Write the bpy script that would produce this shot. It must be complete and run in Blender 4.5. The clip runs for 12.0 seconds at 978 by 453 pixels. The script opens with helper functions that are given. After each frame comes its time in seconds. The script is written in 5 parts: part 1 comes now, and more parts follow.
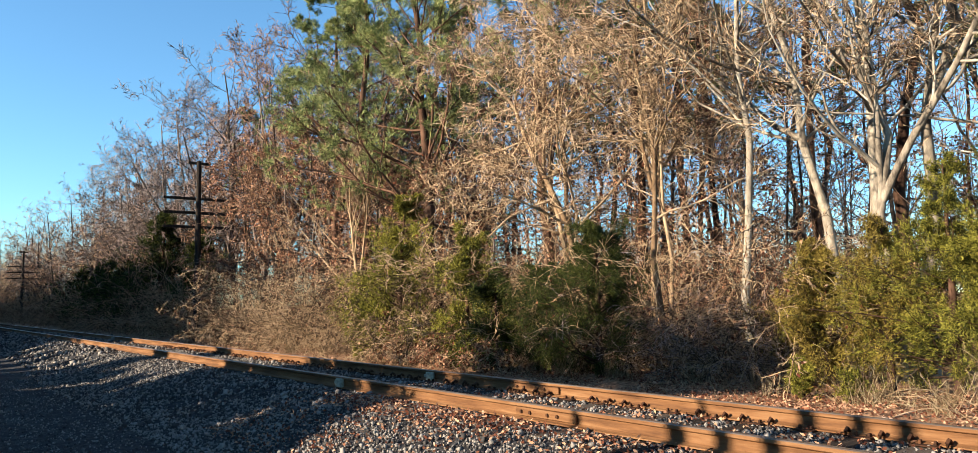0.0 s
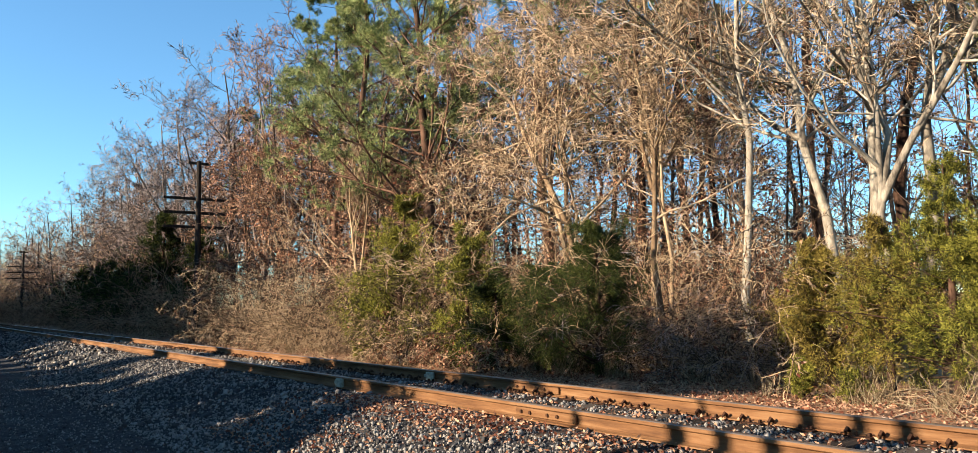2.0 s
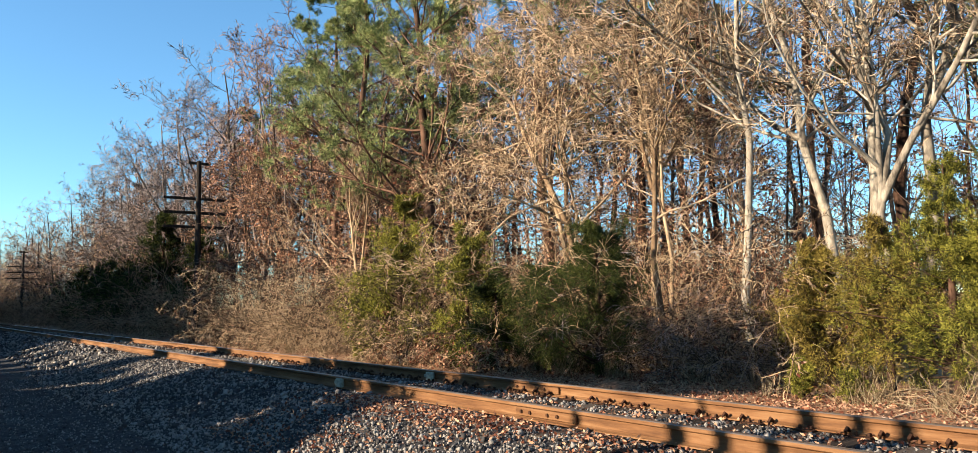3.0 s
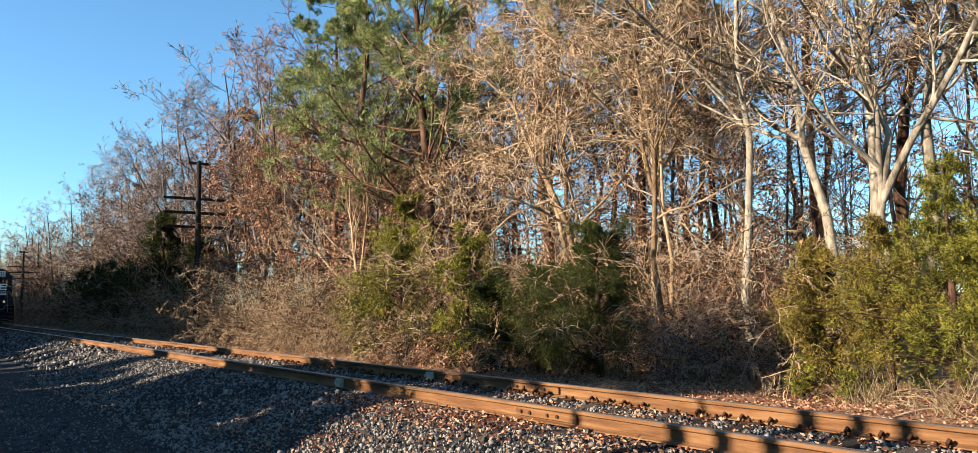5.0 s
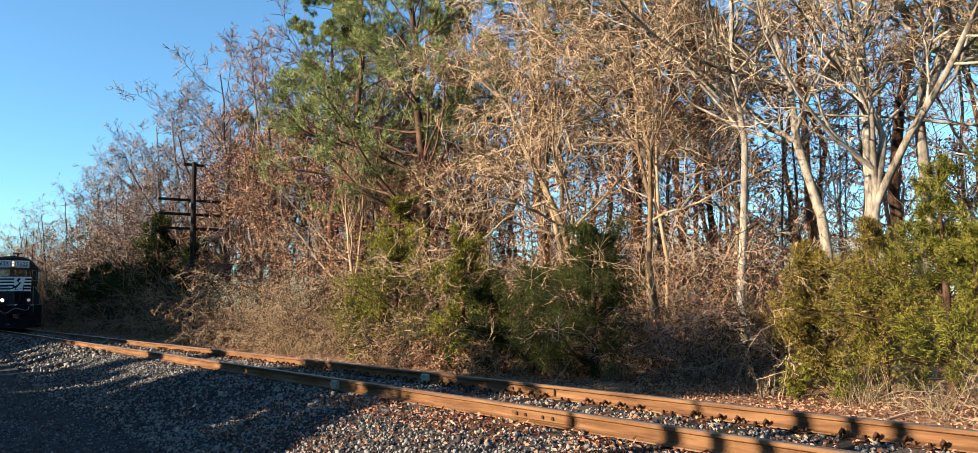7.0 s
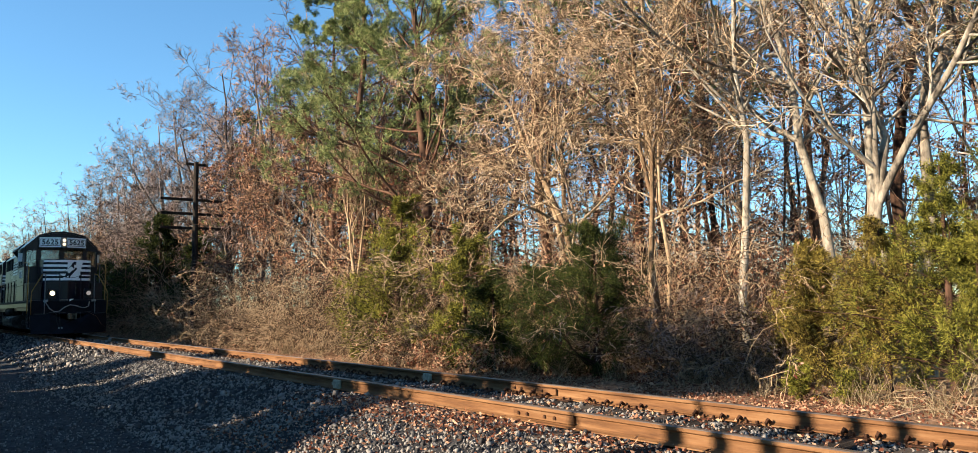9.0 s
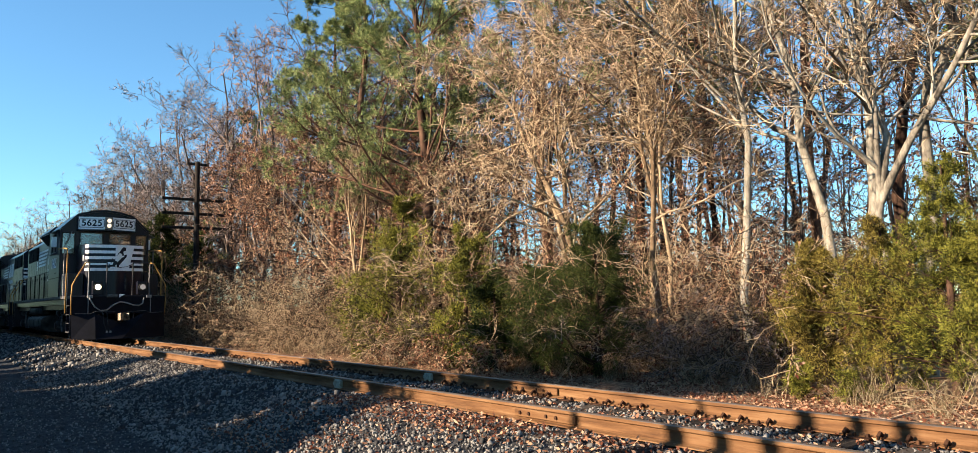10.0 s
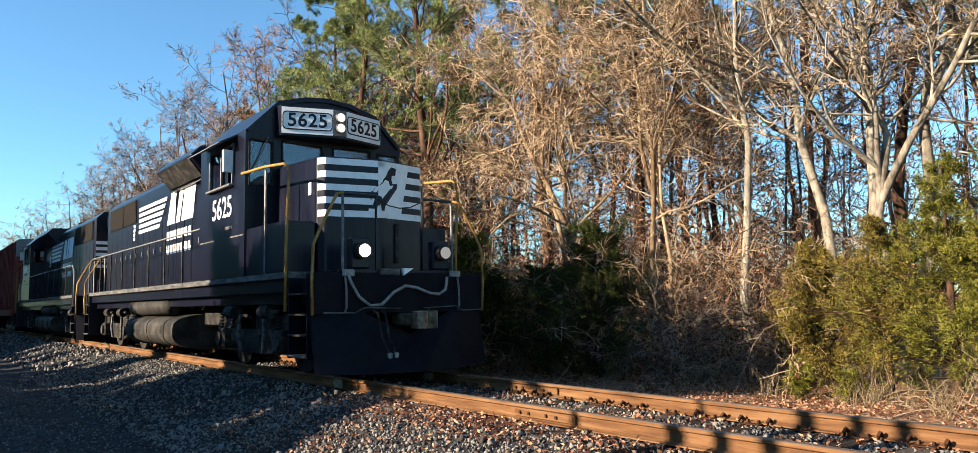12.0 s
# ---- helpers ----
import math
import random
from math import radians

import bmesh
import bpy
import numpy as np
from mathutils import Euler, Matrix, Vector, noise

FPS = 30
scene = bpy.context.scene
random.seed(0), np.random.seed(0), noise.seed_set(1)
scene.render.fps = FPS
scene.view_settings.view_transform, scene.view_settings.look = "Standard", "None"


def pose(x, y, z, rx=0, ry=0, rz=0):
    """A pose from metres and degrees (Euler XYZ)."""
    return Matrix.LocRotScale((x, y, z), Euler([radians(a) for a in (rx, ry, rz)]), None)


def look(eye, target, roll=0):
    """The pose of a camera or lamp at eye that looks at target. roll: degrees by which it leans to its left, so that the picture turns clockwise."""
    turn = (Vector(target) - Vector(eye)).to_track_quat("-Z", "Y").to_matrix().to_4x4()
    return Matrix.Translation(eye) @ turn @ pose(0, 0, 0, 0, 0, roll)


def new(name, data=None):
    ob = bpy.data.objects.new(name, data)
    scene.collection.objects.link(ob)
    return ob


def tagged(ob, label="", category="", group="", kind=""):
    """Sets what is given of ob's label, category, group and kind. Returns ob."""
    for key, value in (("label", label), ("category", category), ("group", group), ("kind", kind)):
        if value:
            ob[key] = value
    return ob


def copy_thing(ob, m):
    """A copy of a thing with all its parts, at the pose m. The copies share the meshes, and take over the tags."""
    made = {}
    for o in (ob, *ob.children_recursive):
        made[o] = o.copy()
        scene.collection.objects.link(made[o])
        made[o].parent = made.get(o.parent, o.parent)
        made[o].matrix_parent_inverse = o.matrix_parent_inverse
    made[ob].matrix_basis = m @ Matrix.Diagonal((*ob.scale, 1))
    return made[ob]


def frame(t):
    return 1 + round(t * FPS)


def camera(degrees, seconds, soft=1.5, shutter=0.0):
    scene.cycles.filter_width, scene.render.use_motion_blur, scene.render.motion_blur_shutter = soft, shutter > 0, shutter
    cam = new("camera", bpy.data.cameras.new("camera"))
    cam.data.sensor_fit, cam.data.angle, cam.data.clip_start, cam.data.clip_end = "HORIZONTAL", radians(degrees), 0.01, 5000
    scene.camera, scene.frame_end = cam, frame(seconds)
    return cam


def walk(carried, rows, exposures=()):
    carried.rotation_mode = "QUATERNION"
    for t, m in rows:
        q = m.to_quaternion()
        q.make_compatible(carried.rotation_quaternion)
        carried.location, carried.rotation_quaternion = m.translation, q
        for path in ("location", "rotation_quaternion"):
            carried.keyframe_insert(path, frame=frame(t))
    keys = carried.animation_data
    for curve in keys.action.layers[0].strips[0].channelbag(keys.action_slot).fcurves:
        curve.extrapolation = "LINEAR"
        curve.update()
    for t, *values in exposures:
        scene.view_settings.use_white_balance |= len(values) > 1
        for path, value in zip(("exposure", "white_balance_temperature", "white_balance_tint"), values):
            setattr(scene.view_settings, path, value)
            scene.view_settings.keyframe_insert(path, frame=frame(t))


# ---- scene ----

# camera: stands beside the track, held by hand; x runs along the track, y across it, z = 0 at the rail tops
EYE = (0.0, 0.0, 1.08)


def aim(right_turn, up_turn):
    yaw, pitch = radians(52.0 - right_turn), radians(5.74 + up_turn)
    way = Vector((-math.sin(yaw) * math.cos(pitch), math.cos(yaw) * math.cos(pitch), math.sin(pitch)))
    return look(EYE, Vector(EYE) + 10 * way, -1.09)


cam = camera(66.18, 12.0, 0.65)
walk(cam, [(0.0, aim(0, 0)), (6.05, aim(0, 0)), (6.4, aim(0.31, 0.12)), (7.0, aim(0.33, 0.13)), (7.9, aim(0.27, 0.11)),
           (9.0, aim(0.19, 0.09)), (9.5, aim(0.19, 0.09)), (10.0, aim(0.10, 0.07)), (10.5, aim(0.09, 0.05)),
           (11.0, aim(0.10, 0.05)), (11.5, aim(0.07, 0.03)), (12.0, aim(0.09, 0.05))],
     [(0.0, 1.87, 6700, 14), (12.0, 1.87, 6700, 14)])

# daylight: a low winter sun from behind the camera, clear sky
SUN_EL, SUN_AZ = 20.0, 13.5     # degrees up; degrees by which the light leans along the track
world = bpy.data.worlds.new("sky")
scene.world = world
world.use_nodes = True
wt = world.node_tree
sky = wt.nodes.new("ShaderNodeTexSky")
sky.sky_type = "NISHITA"
sky.sun_disc = False
sky.sun_elevation = radians(SUN_EL)
sky.sun_rotation = radians(180 + SUN_AZ)
sky.air_density, sky.dust_density, sky.ozone_density = 1.0, 0.0, 3.0
wt.nodes["Background"].inputs[1].default_value = 0.067
tint = wt.nodes.new("ShaderNodeMix")
tint.data_type, tint.blend_type = "RGBA", "MULTIPLY"
tint.inputs[0].default_value = 1.0
tint.inputs[7].default_value = (0.66, 1.0, 1.08, 1)
wt.links.new(sky.outputs[0], tint.inputs[6])
wt.links.new(tint.outputs[2], wt.nodes["Background"].inputs[0])
sun = new("sun", bpy.data.lights.new("sun", "SUN"))
sun.data.energy, sun.data.angle, sun.data.color = 5.0, radians(0.5), (1.0, 0.87, 0.66)
LIGHT = Vector((math.sin(radians(SUN_AZ)) * math.cos(radians(SUN_EL)), math.cos(radians(SUN_AZ)) * math.cos(radians(SUN_EL)), -math.sin(radians(SUN_EL))))
sun.matrix_world = look((0, 0, 60), Vector((0, 0, 60)) + LIGHT)

# plan
RAIL_N, RAIL_F = 5.33, 6.83     # head centres of the rails
MID = 6.08                      # centre line of the track
SPEED, NOSE_END = 9.45, -9.19   # train's speed; where its leading coupler stands at the end


# ---- materials ----
def material(name, colours, scale=4.0, rough=0.8, metal=0.0, bump=0.3, bump_scale=40.0, spread=0.0, island=0.0, detail=6.0, stretch=(1, 1, 1), translucent=0.0, bump_dist=0.01):
    """Colours run along a noise; spread varies it per object, island per loose piece."""
    m = bpy.data.materials.new(name)
    m.use_nodes = True
    nt = m.node_tree
    b = nt.nodes["Principled BSDF"]
    co = nt.nodes.new("ShaderNodeTexCoord")
    mp = nt.nodes.new("ShaderNodeMapping")
    mp.inputs["Scale"].default_value = stretch
    nt.links.new(co.outputs["Object"], mp.inputs[0])
    nz = nt.nodes.new("ShaderNodeTexNoise")
    nz.inputs["Scale"].default_value = scale
    nz.inputs["Detail"].default_value = detail
    nz.inputs["Roughness"].default_value = 0.65
    nt.links.new(mp.outputs[0], nz.inputs["Vector"])
    fac = nz.outputs["Fac"]

    def add(value, weight):
        nonlocal fac
        c = nt.nodes.new("ShaderNodeMath")
        c.operation = "MULTIPLY_ADD"
        nt.links.new(value, c.inputs[0])
        c.inputs[1].default_value = weight
        s = nt.nodes.new("ShaderNodeMath")
        s.operation = "SUBTRACT"
        nt.links.new(fac, s.inputs[0])
        s.inputs[1].default_value = weight / 2
        nt.links.new(s.outputs[0], c.inputs[2])
        fac = c.outputs[0]
    if spread:
        add(nt.nodes.new("ShaderNodeObjectInfo").outputs["Random"], spread)
    if island:
        add(nt.nodes.new("ShaderNodeNewGeometry").outputs["Random Per Island"], island)
    ramp = nt.nodes.new("ShaderNodeValToRGB")
    n = len(colours)
    while len(ramp.color_ramp.elements) < n:
        ramp.color_ramp.elements.new(0.5)
    for i, c in enumerate(colours):
        e = ramp.color_ramp.elements[i]
        e.position = 0.33 + 0.34 * i / max(1, n - 1)
        e.color = (*c, 1)
    nt.links.new(fac, ramp.inputs[0])
    nt.links.new(ramp.outputs[0], b.inputs["Base Color"])
    b.inputs["Roughness"].default_value = rough
    b.inputs["Metallic"].default_value = metal
    if rough >= 0.6:
        b.inputs["Specular IOR Level"].default_value = 0.12     # dusty, fibrous or weathered: next to no sheen
    if bump:
        n2 = nt.nodes.new("ShaderNodeTexNoise")
        n2.inputs["Scale"].default_value = bump_scale
        n2.inputs["Detail"].default_value = 4
        nt.links.new(mp.outputs[0], n2.inputs["Vector"])
        bp = nt.nodes.new("ShaderNodeBump")
        bp.inputs["Strength"].default_value = bump
        bp.inputs["Distance"].default_value = bump_dist
        nt.links.new(n2.outputs["Fac"], bp.inputs["Height"])
        nt.links.new(bp.outputs[0], b.inputs["Normal"])
    if translucent:
        tr = nt.nodes.new("ShaderNodeBsdfTranslucent")
        mix = nt.nodes.new("ShaderNodeMixShader")
        mix.inputs[0].default_value = translucent
        nt.links.new(ramp.outputs[0], tr.inputs[0])
        nt.links.new(b.outputs[0], mix.inputs[1])
        nt.links.new(tr.outputs[0], mix.inputs[2])
        nt.links.new(mix.outputs[0], nt.nodes["Material Output"].inputs[0])
    return m


def glow(name, colour, strength):
    m = bpy.data.materials.new(name)
    m.use_nodes = True
    b = m.node_tree.nodes["Principled BSDF"]
    b.inputs["Base Color"].default_value = (0.2, 0.2, 0.19, 1)
    b.inputs["Roughness"].default_value = 0.15
    b.inputs["Emission Color"].default_value = (*colour, 1)
    b.inputs["Emission Strength"].default_value = strength
    return m


M_GRAVEL = material("dark_gravel", [(0.011, 0.011, 0.0125), (0.026, 0.0255, 0.027), (0.055, 0.053, 0.053)], 9, 0.95, bump=0.8, bump_scale=30, bump_dist=0.03)
M_STONE = material("ballast_stone", [(0.038, 0.036, 0.036), (0.096, 0.09, 0.086), (0.19, 0.175, 0.16)], 3, 0.9, island=1.0, bump=0.4, bump_scale=60)
M_LITTER = material("leaf_litter", [(0.0531, 0.0299, 0.0186), (0.199, 0.113, 0.0665), (0.359, 0.227, 0.143)], 12, 0.95, bump=0.8, bump_scale=25, bump_dist=0.03)
M_LEAF_DEAD = material("dead_leaf", [(0.0997, 0.0332, 0.0186), (0.253, 0.11, 0.0631), (0.399, 0.239, 0.153)], 3, 0.75, island=1.0, bump=0, translucent=0.25)
M_RAIL = material("rusty_rail", [(0.062, 0.028, 0.013), (0.13, 0.062, 0.027), (0.185, 0.1, 0.048)], 2.2, 0.72, 0.15, bump=0.5, bump_scale=90, stretch=(0.5, 6, 6), bump_dist=0.004)
M_RAILTOP = material("worn_rail_head", [(0.136, 0.0816, 0.0544), (0.2176, 0.1632, 0.1292), (0.2856, 0.2448, 0.2108)], 3, 0.42, 0.75, bump=0.2, bump_scale=80, stretch=(0.3, 20, 1), bump_dist=0.002)
M_IRON = material("dark_rusty_iron", [(0.0238, 0.01224, 0.00816), (0.0544, 0.02584, 0.01496), (0.0884, 0.0408, 0.0204)], 14, 0.8, 0.3, bump=0.4)
M_TIE = material("creosoted_timber", [(0.01496, 0.01156, 0.00952), (0.0374, 0.02856, 0.02244), (0.068, 0.0544, 0.0442)], 5, 0.9, spread=0.4, bump=0.7, stretch=(8, 1, 8), bump_scale=20)
M_BARK_PALE = material("pale_grey_bark", [(0.0612, 0.051, 0.0408), (0.1904, 0.1632, 0.1292), (0.3196, 0.2856, 0.2346)], 6, 0.9, bump=0.6, bump_scale=30, stretch=(1, 1, 0.35), spread=0.2)
M_BARK_TAN = material("tan_bark", [(0.102, 0.0646, 0.0374), (0.2176, 0.1496, 0.0918), (0.3264, 0.238, 0.1564)], 4, 0.9, bump=0.5, bump_scale=40, stretch=(1, 1, 0.3), spread=0.3)
M_BARK_GREY = material("grey_brown_bark", [(0.034, 0.02584, 0.02176), (0.0816, 0.06256, 0.051), (0.136, 0.1088, 0.0918)], 4, 0.95, bump=0.7, bump_scale=25, stretch=(1, 1, 0.25), spread=0.4)
M_BARK_PINE = material("pine_bark", [(0.0204, 0.01156, 0.00816), (0.0578, 0.03196, 0.02108), (0.1156, 0.0646, 0.04216)], 5, 0.95, bump=0.9, bump_scale=14, stretch=(1, 1, 0.3), spread=0.3, bump_dist=0.02)
# Dark ends of M_TWIG and M_TWIG_RED stand for the twigs' shaded sides.
M_TWIG = material("tan_twig", [(0.0636, 0.0396, 0.0239), (0.292, 0.202, 0.127), (0.464, 0.344, 0.224)], 1.2, 0.85, island=0.7, spread=0.2, bump=0)
M_TWIG_GREY = material("grey_twig", [(0.0367, 0.0263, 0.0228), (0.155, 0.115, 0.102), (0.326, 0.255, 0.228)], 1.2, 0.85, island=0.7, spread=0.2, bump=0)
M_TWIG_RED = material("reddish_brown_twig", [(0.0286, 0.0139, 0.00898), (0.147, 0.0792, 0.049), (0.343, 0.204, 0.126)], 1.2, 0.85, island=0.7, spread=0.2, bump=0)
M_TWIG_BRUSH = material("brown_brush_twig", [(0.03, 0.019, 0.012), (0.15, 0.098, 0.06), (0.36, 0.26, 0.165)], 1.2, 0.85, island=0.9, spread=0.3, bump=0)
# Low end darkened, so shade among the sprays is in the colour.
M_CEDAR = material("cedar_foliage", [(0.0185, 0.0227, 0.00425), (0.111, 0.109, 0.0158), (0.222, 0.207, 0.0364)], 1.6, 0.7, island=0.5, spread=0.15, bump=0, translucent=0.18)
M_CEDAR_BROWN = material("bronzed_cedar_foliage", [(0.0299, 0.0213, 0.00598), (0.139, 0.103, 0.0213), (0.239, 0.186, 0.0432)], 1.6, 0.75, island=0.5, bump=0, translucent=0.18)
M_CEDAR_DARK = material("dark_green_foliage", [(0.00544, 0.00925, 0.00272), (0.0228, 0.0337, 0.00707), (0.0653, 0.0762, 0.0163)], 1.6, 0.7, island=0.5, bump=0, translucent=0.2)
M_NEEDLE = material("pine_needles", [(0.0293, 0.0477, 0.0175), (0.14, 0.18, 0.0625), (0.326, 0.349, 0.138)], 0.6, 0.6, island=0.5, bump=0, translucent=0.18)
M_NEEDLE_DARK = material("dark_pine_needles", [(0.0306, 0.0442, 0.0136), (0.0612, 0.0816, 0.02312), (0.1156, 0.1292, 0.0374)], 0.6, 0.6, island=0.5, bump=0, translucent=0.2)
M_GRASS = material("dry_grass", [(0.1088, 0.0748, 0.0408), (0.2176, 0.1632, 0.0952), (0.3128, 0.2516, 0.1632)], 2, 0.85, island=0.8, bump=0, translucent=0.2)
M_POLE = material("weathered_pole_timber", [(0.0102, 0.00748, 0.00612), (0.0238, 0.01836, 0.01496), (0.0476, 0.0374, 0.0306)], 6, 0.95, bump=0.6, stretch=(3, 3, 0.3))
M_PALEMARK = material("faded_cream_paint", [(0.1496, 0.1428, 0.102), (0.2448, 0.238, 0.1768), (0.306, 0.2924, 0.2312)], 20, 0.8)


# ---- mesh tools ----
def raw_mesh(name, verts, faces, mat, smooth=False):
    """verts (n, 3); faces (m, k) of one size."""
    verts = np.asarray(verts, dtype=np.float32).reshape(-1, 3)
    faces = np.asarray(faces, dtype=np.int32)
    me = bpy.data.meshes.new(name)
    k = faces.shape[1]
    me.vertices.add(len(verts))
    me.vertices.foreach_set("co", verts.ravel())
    me.loops.add(faces.size)
    me.loops.foreach_set("vertex_index", faces.ravel())
    me.polygons.add(len(faces))
    me.polygons.foreach_set("loop_start", np.arange(0, faces.size, k, dtype=np.int32))
    if smooth:
        me.polygons.foreach_set("use_smooth", np.ones(len(faces), dtype=bool))
    me.materials.append(mat)
    me.update(calc_edges=True)
    return me


def child(ob, parent, label=""):
    ob.parent = parent
    if label:
        ob["label"] = label
    return ob


def part(name, bm, mat, parent, label="", smooth=False):
    me = bpy.data.meshes.new(name)
    bmesh.ops.recalc_face_normals(bm, faces=bm.faces)
    if smooth:
        for f in bm.faces:
            f.smooth = True
    bm.to_mesh(me)
    bm.free()
    me.materials.append(mat)
    return child(new(name, me), parent, label)


def base(name, m, label, category, group="", kind=""):
    ob = new(name)
    ob.empty_display_size = 0.3
    ob.matrix_world = m
    return tagged(ob, label, category, group, kind)


def unit(v):
    return v / np.maximum(np.linalg.norm(v, axis=-1, keepdims=True), 1e-9)


def limbs(rng, P, D, L, R, steps, wiggle, lift, tip=0.25):
    """N branches grown side by side: points (N, steps + 1, 3) and radii."""
    P, D = np.array(P, float), unit(np.array(D, float))
    N = len(P)
    L, R = np.broadcast_to(L, N).astype(float), np.broadcast_to(R, N).astype(float)
    pts = np.empty((N, steps + 1, 3))
    pts[:, 0] = P
    for i in range(steps):
        D = unit(D + rng.normal(0, wiggle, (N, 3)) + np.array([0, 0, lift]))
        P = P + D * (L / steps)[:, None]
        pts[:, i + 1] = P
    rad = R[:, None] * np.linspace(1, tip, steps + 1)[None] ** 0.8
    return pts, rad


def sprout(rng, pts, rad, count, lo, hi, angle, length, thin, spread=0.35, taper=0.5):
    """Places, directions, lengths and radii of count side shoots of each branch."""
    N, S, _ = pts.shape
    own = np.repeat(np.arange(N), count)
    t = rng.uniform(lo, hi, len(own)) * (S - 1)
    i = np.minimum(t.astype(int), S - 2)
    w = (t - i)[:, None]
    P = pts[own, i] * (1 - w) + pts[own, i + 1] * w
    along = unit(pts[own, i + 1] - pts[own, i])
    side = rng.normal(0, 1, along.shape)
    side = unit(side - (side * along).sum(1, keepdims=True) * along)
    a = np.radians(angle) * rng.uniform(1 - spread, 1 + spread, len(own))[:, None]
    D = along * np.cos(a) + side * np.sin(a)
    full = np.linalg.norm(np.diff(pts, axis=1), axis=2).sum(1)[own]
    L = full * length * rng.uniform(0.55, 1.25, len(own)) * (1 - taper * t / (S - 1))
    R = (rad[own, i] * (1 - w[:, 0]) + rad[own, i + 1] * w[:, 0]) * thin
    return P, D, L, R


def tubes(pts, rad, k=3):
    """Verts and quads of round branches."""
    N, S, _ = pts.shape
    T = np.empty_like(pts)
    T[:, 1:-1] = pts[:, 2:] - pts[:, :-2]
    T[:, 0], T[:, -1] = pts[:, 1] - pts[:, 0], pts[:, -1] - pts[:, -2]
    T = unit(T)
    ref = np.zeros((N, 1, 3))
    flat = np.abs(T[:, :1, 2]) < 0.8
    ref[..., 2] = flat
    ref[..., 0] = ~flat
    U = unit(np.cross(T, ref))
    V = np.cross(T, U)
    a = np.arange(k) * 2 * np.pi / k
    ring = pts[:, :, None] + rad[:, :, None, None] * (U[:, :, None] * np.cos(a)[:, None] + V[:, :, None] * np.sin(a)[:, None])
    idx = np.arange(N * S * k).reshape(N, S, k)
    a0, a1 = idx[:, :-1], idx[:, 1:]
    q = np.stack([a0, np.roll(a0, -1, 2), np.roll(a1, -1, 2), a1], -1).reshape(-1, 4)
    return ring.reshape(-1, 3), q


def joined(pieces):
    vs, fs, n = [], [], 0
    for v, f in pieces:
        vs.append(v)
        fs.append(f + n)
        n += len(v)
    return np.concatenate(vs), np.concatenate(fs)


def blades(rng, P, D, L, W, curl=0.3):
    """Narrow pointed leaves or needle sprays as folded quads."""
    N = len(P)
    D = unit(D)
    S = unit(np.cross(D, rng.normal(0, 1, (N, 3))))
    up = np.cross(S, D)
    L, W = np.broadcast_to(L, N)[:, None], np.broadcast_to(W, N)[:, None]
    bend = up * L * curl * rng.uniform(-1, 1, (N, 1))
    v = np.stack([P, P + D * L * 0.45 + S * W / 2 + bend * 0.3, P + D * L + bend, P + D * L * 0.45 - S * W / 2 + bend * 0.3], 1)
    return v.reshape(-1, 3), np.arange(N * 4).reshape(N, 4)


def tips(pts, lo=0.3):
    """Points along branches past lo, and the directions there."""
    S = pts.shape[1]
    a = max(1, int(lo * (S - 1)))
    return pts[:, a:].reshape(-1, 3), (pts[:, a:] - pts[:, a - 1:-1]).reshape(-1, 3)


def mesh_child(name, vf, mat, parent, label="", smooth=False):
    return child(new(name, raw_mesh(name, vf[0], vf[1], mat, smooth)), parent, label)


# ---- ground and track ----
def waves(x, y, s, seed=0.0):
    return (np.sin(x * 1.7 * s + seed) * np.cos(y * 1.3 * s + 2 * seed) + np.sin(x * 0.6 * s - y * 0.9 * s + 3 * seed) + 0.5 * np.sin(x * 3.1 * s + y * 2.3 * s + seed)) / 2.5


def ground_z(x, y):
    x, y = np.asarray(x, float), np.asarray(y, float)
    prof = np.interp(y, [-80, 2.6, 3.5, 4.35, 4.75, 7.45, 7.85, 8.7, 9.6, 12, 40, 300], [-0.62, -0.62, -0.55, -0.3, -0.2, -0.2, -0.24, -0.4, -0.42, -0.34, -0.5, -0.5])
    bump = 0.03 * waves(x, y, 0.8, 0.4) + 0.012 * waves(x, y, 3.1, 1.7)
    shoulder = np.exp(-((y - 4.0) / 0.55) ** 2) * 0.08 * waves(x, y * 0.4, 0.55, 2.2)
    return prof + np.where((y > 4.6) & (y < 7.6), 0.15, 1.0) * bump + shoulder


def steps_to(near, far, fine, growth):
    out, v, d = [near], near, fine
    while abs(v) < abs(far):
        d *= growth
        v = v + math.copysign(d, far - near)
        out.append(v)
    return out


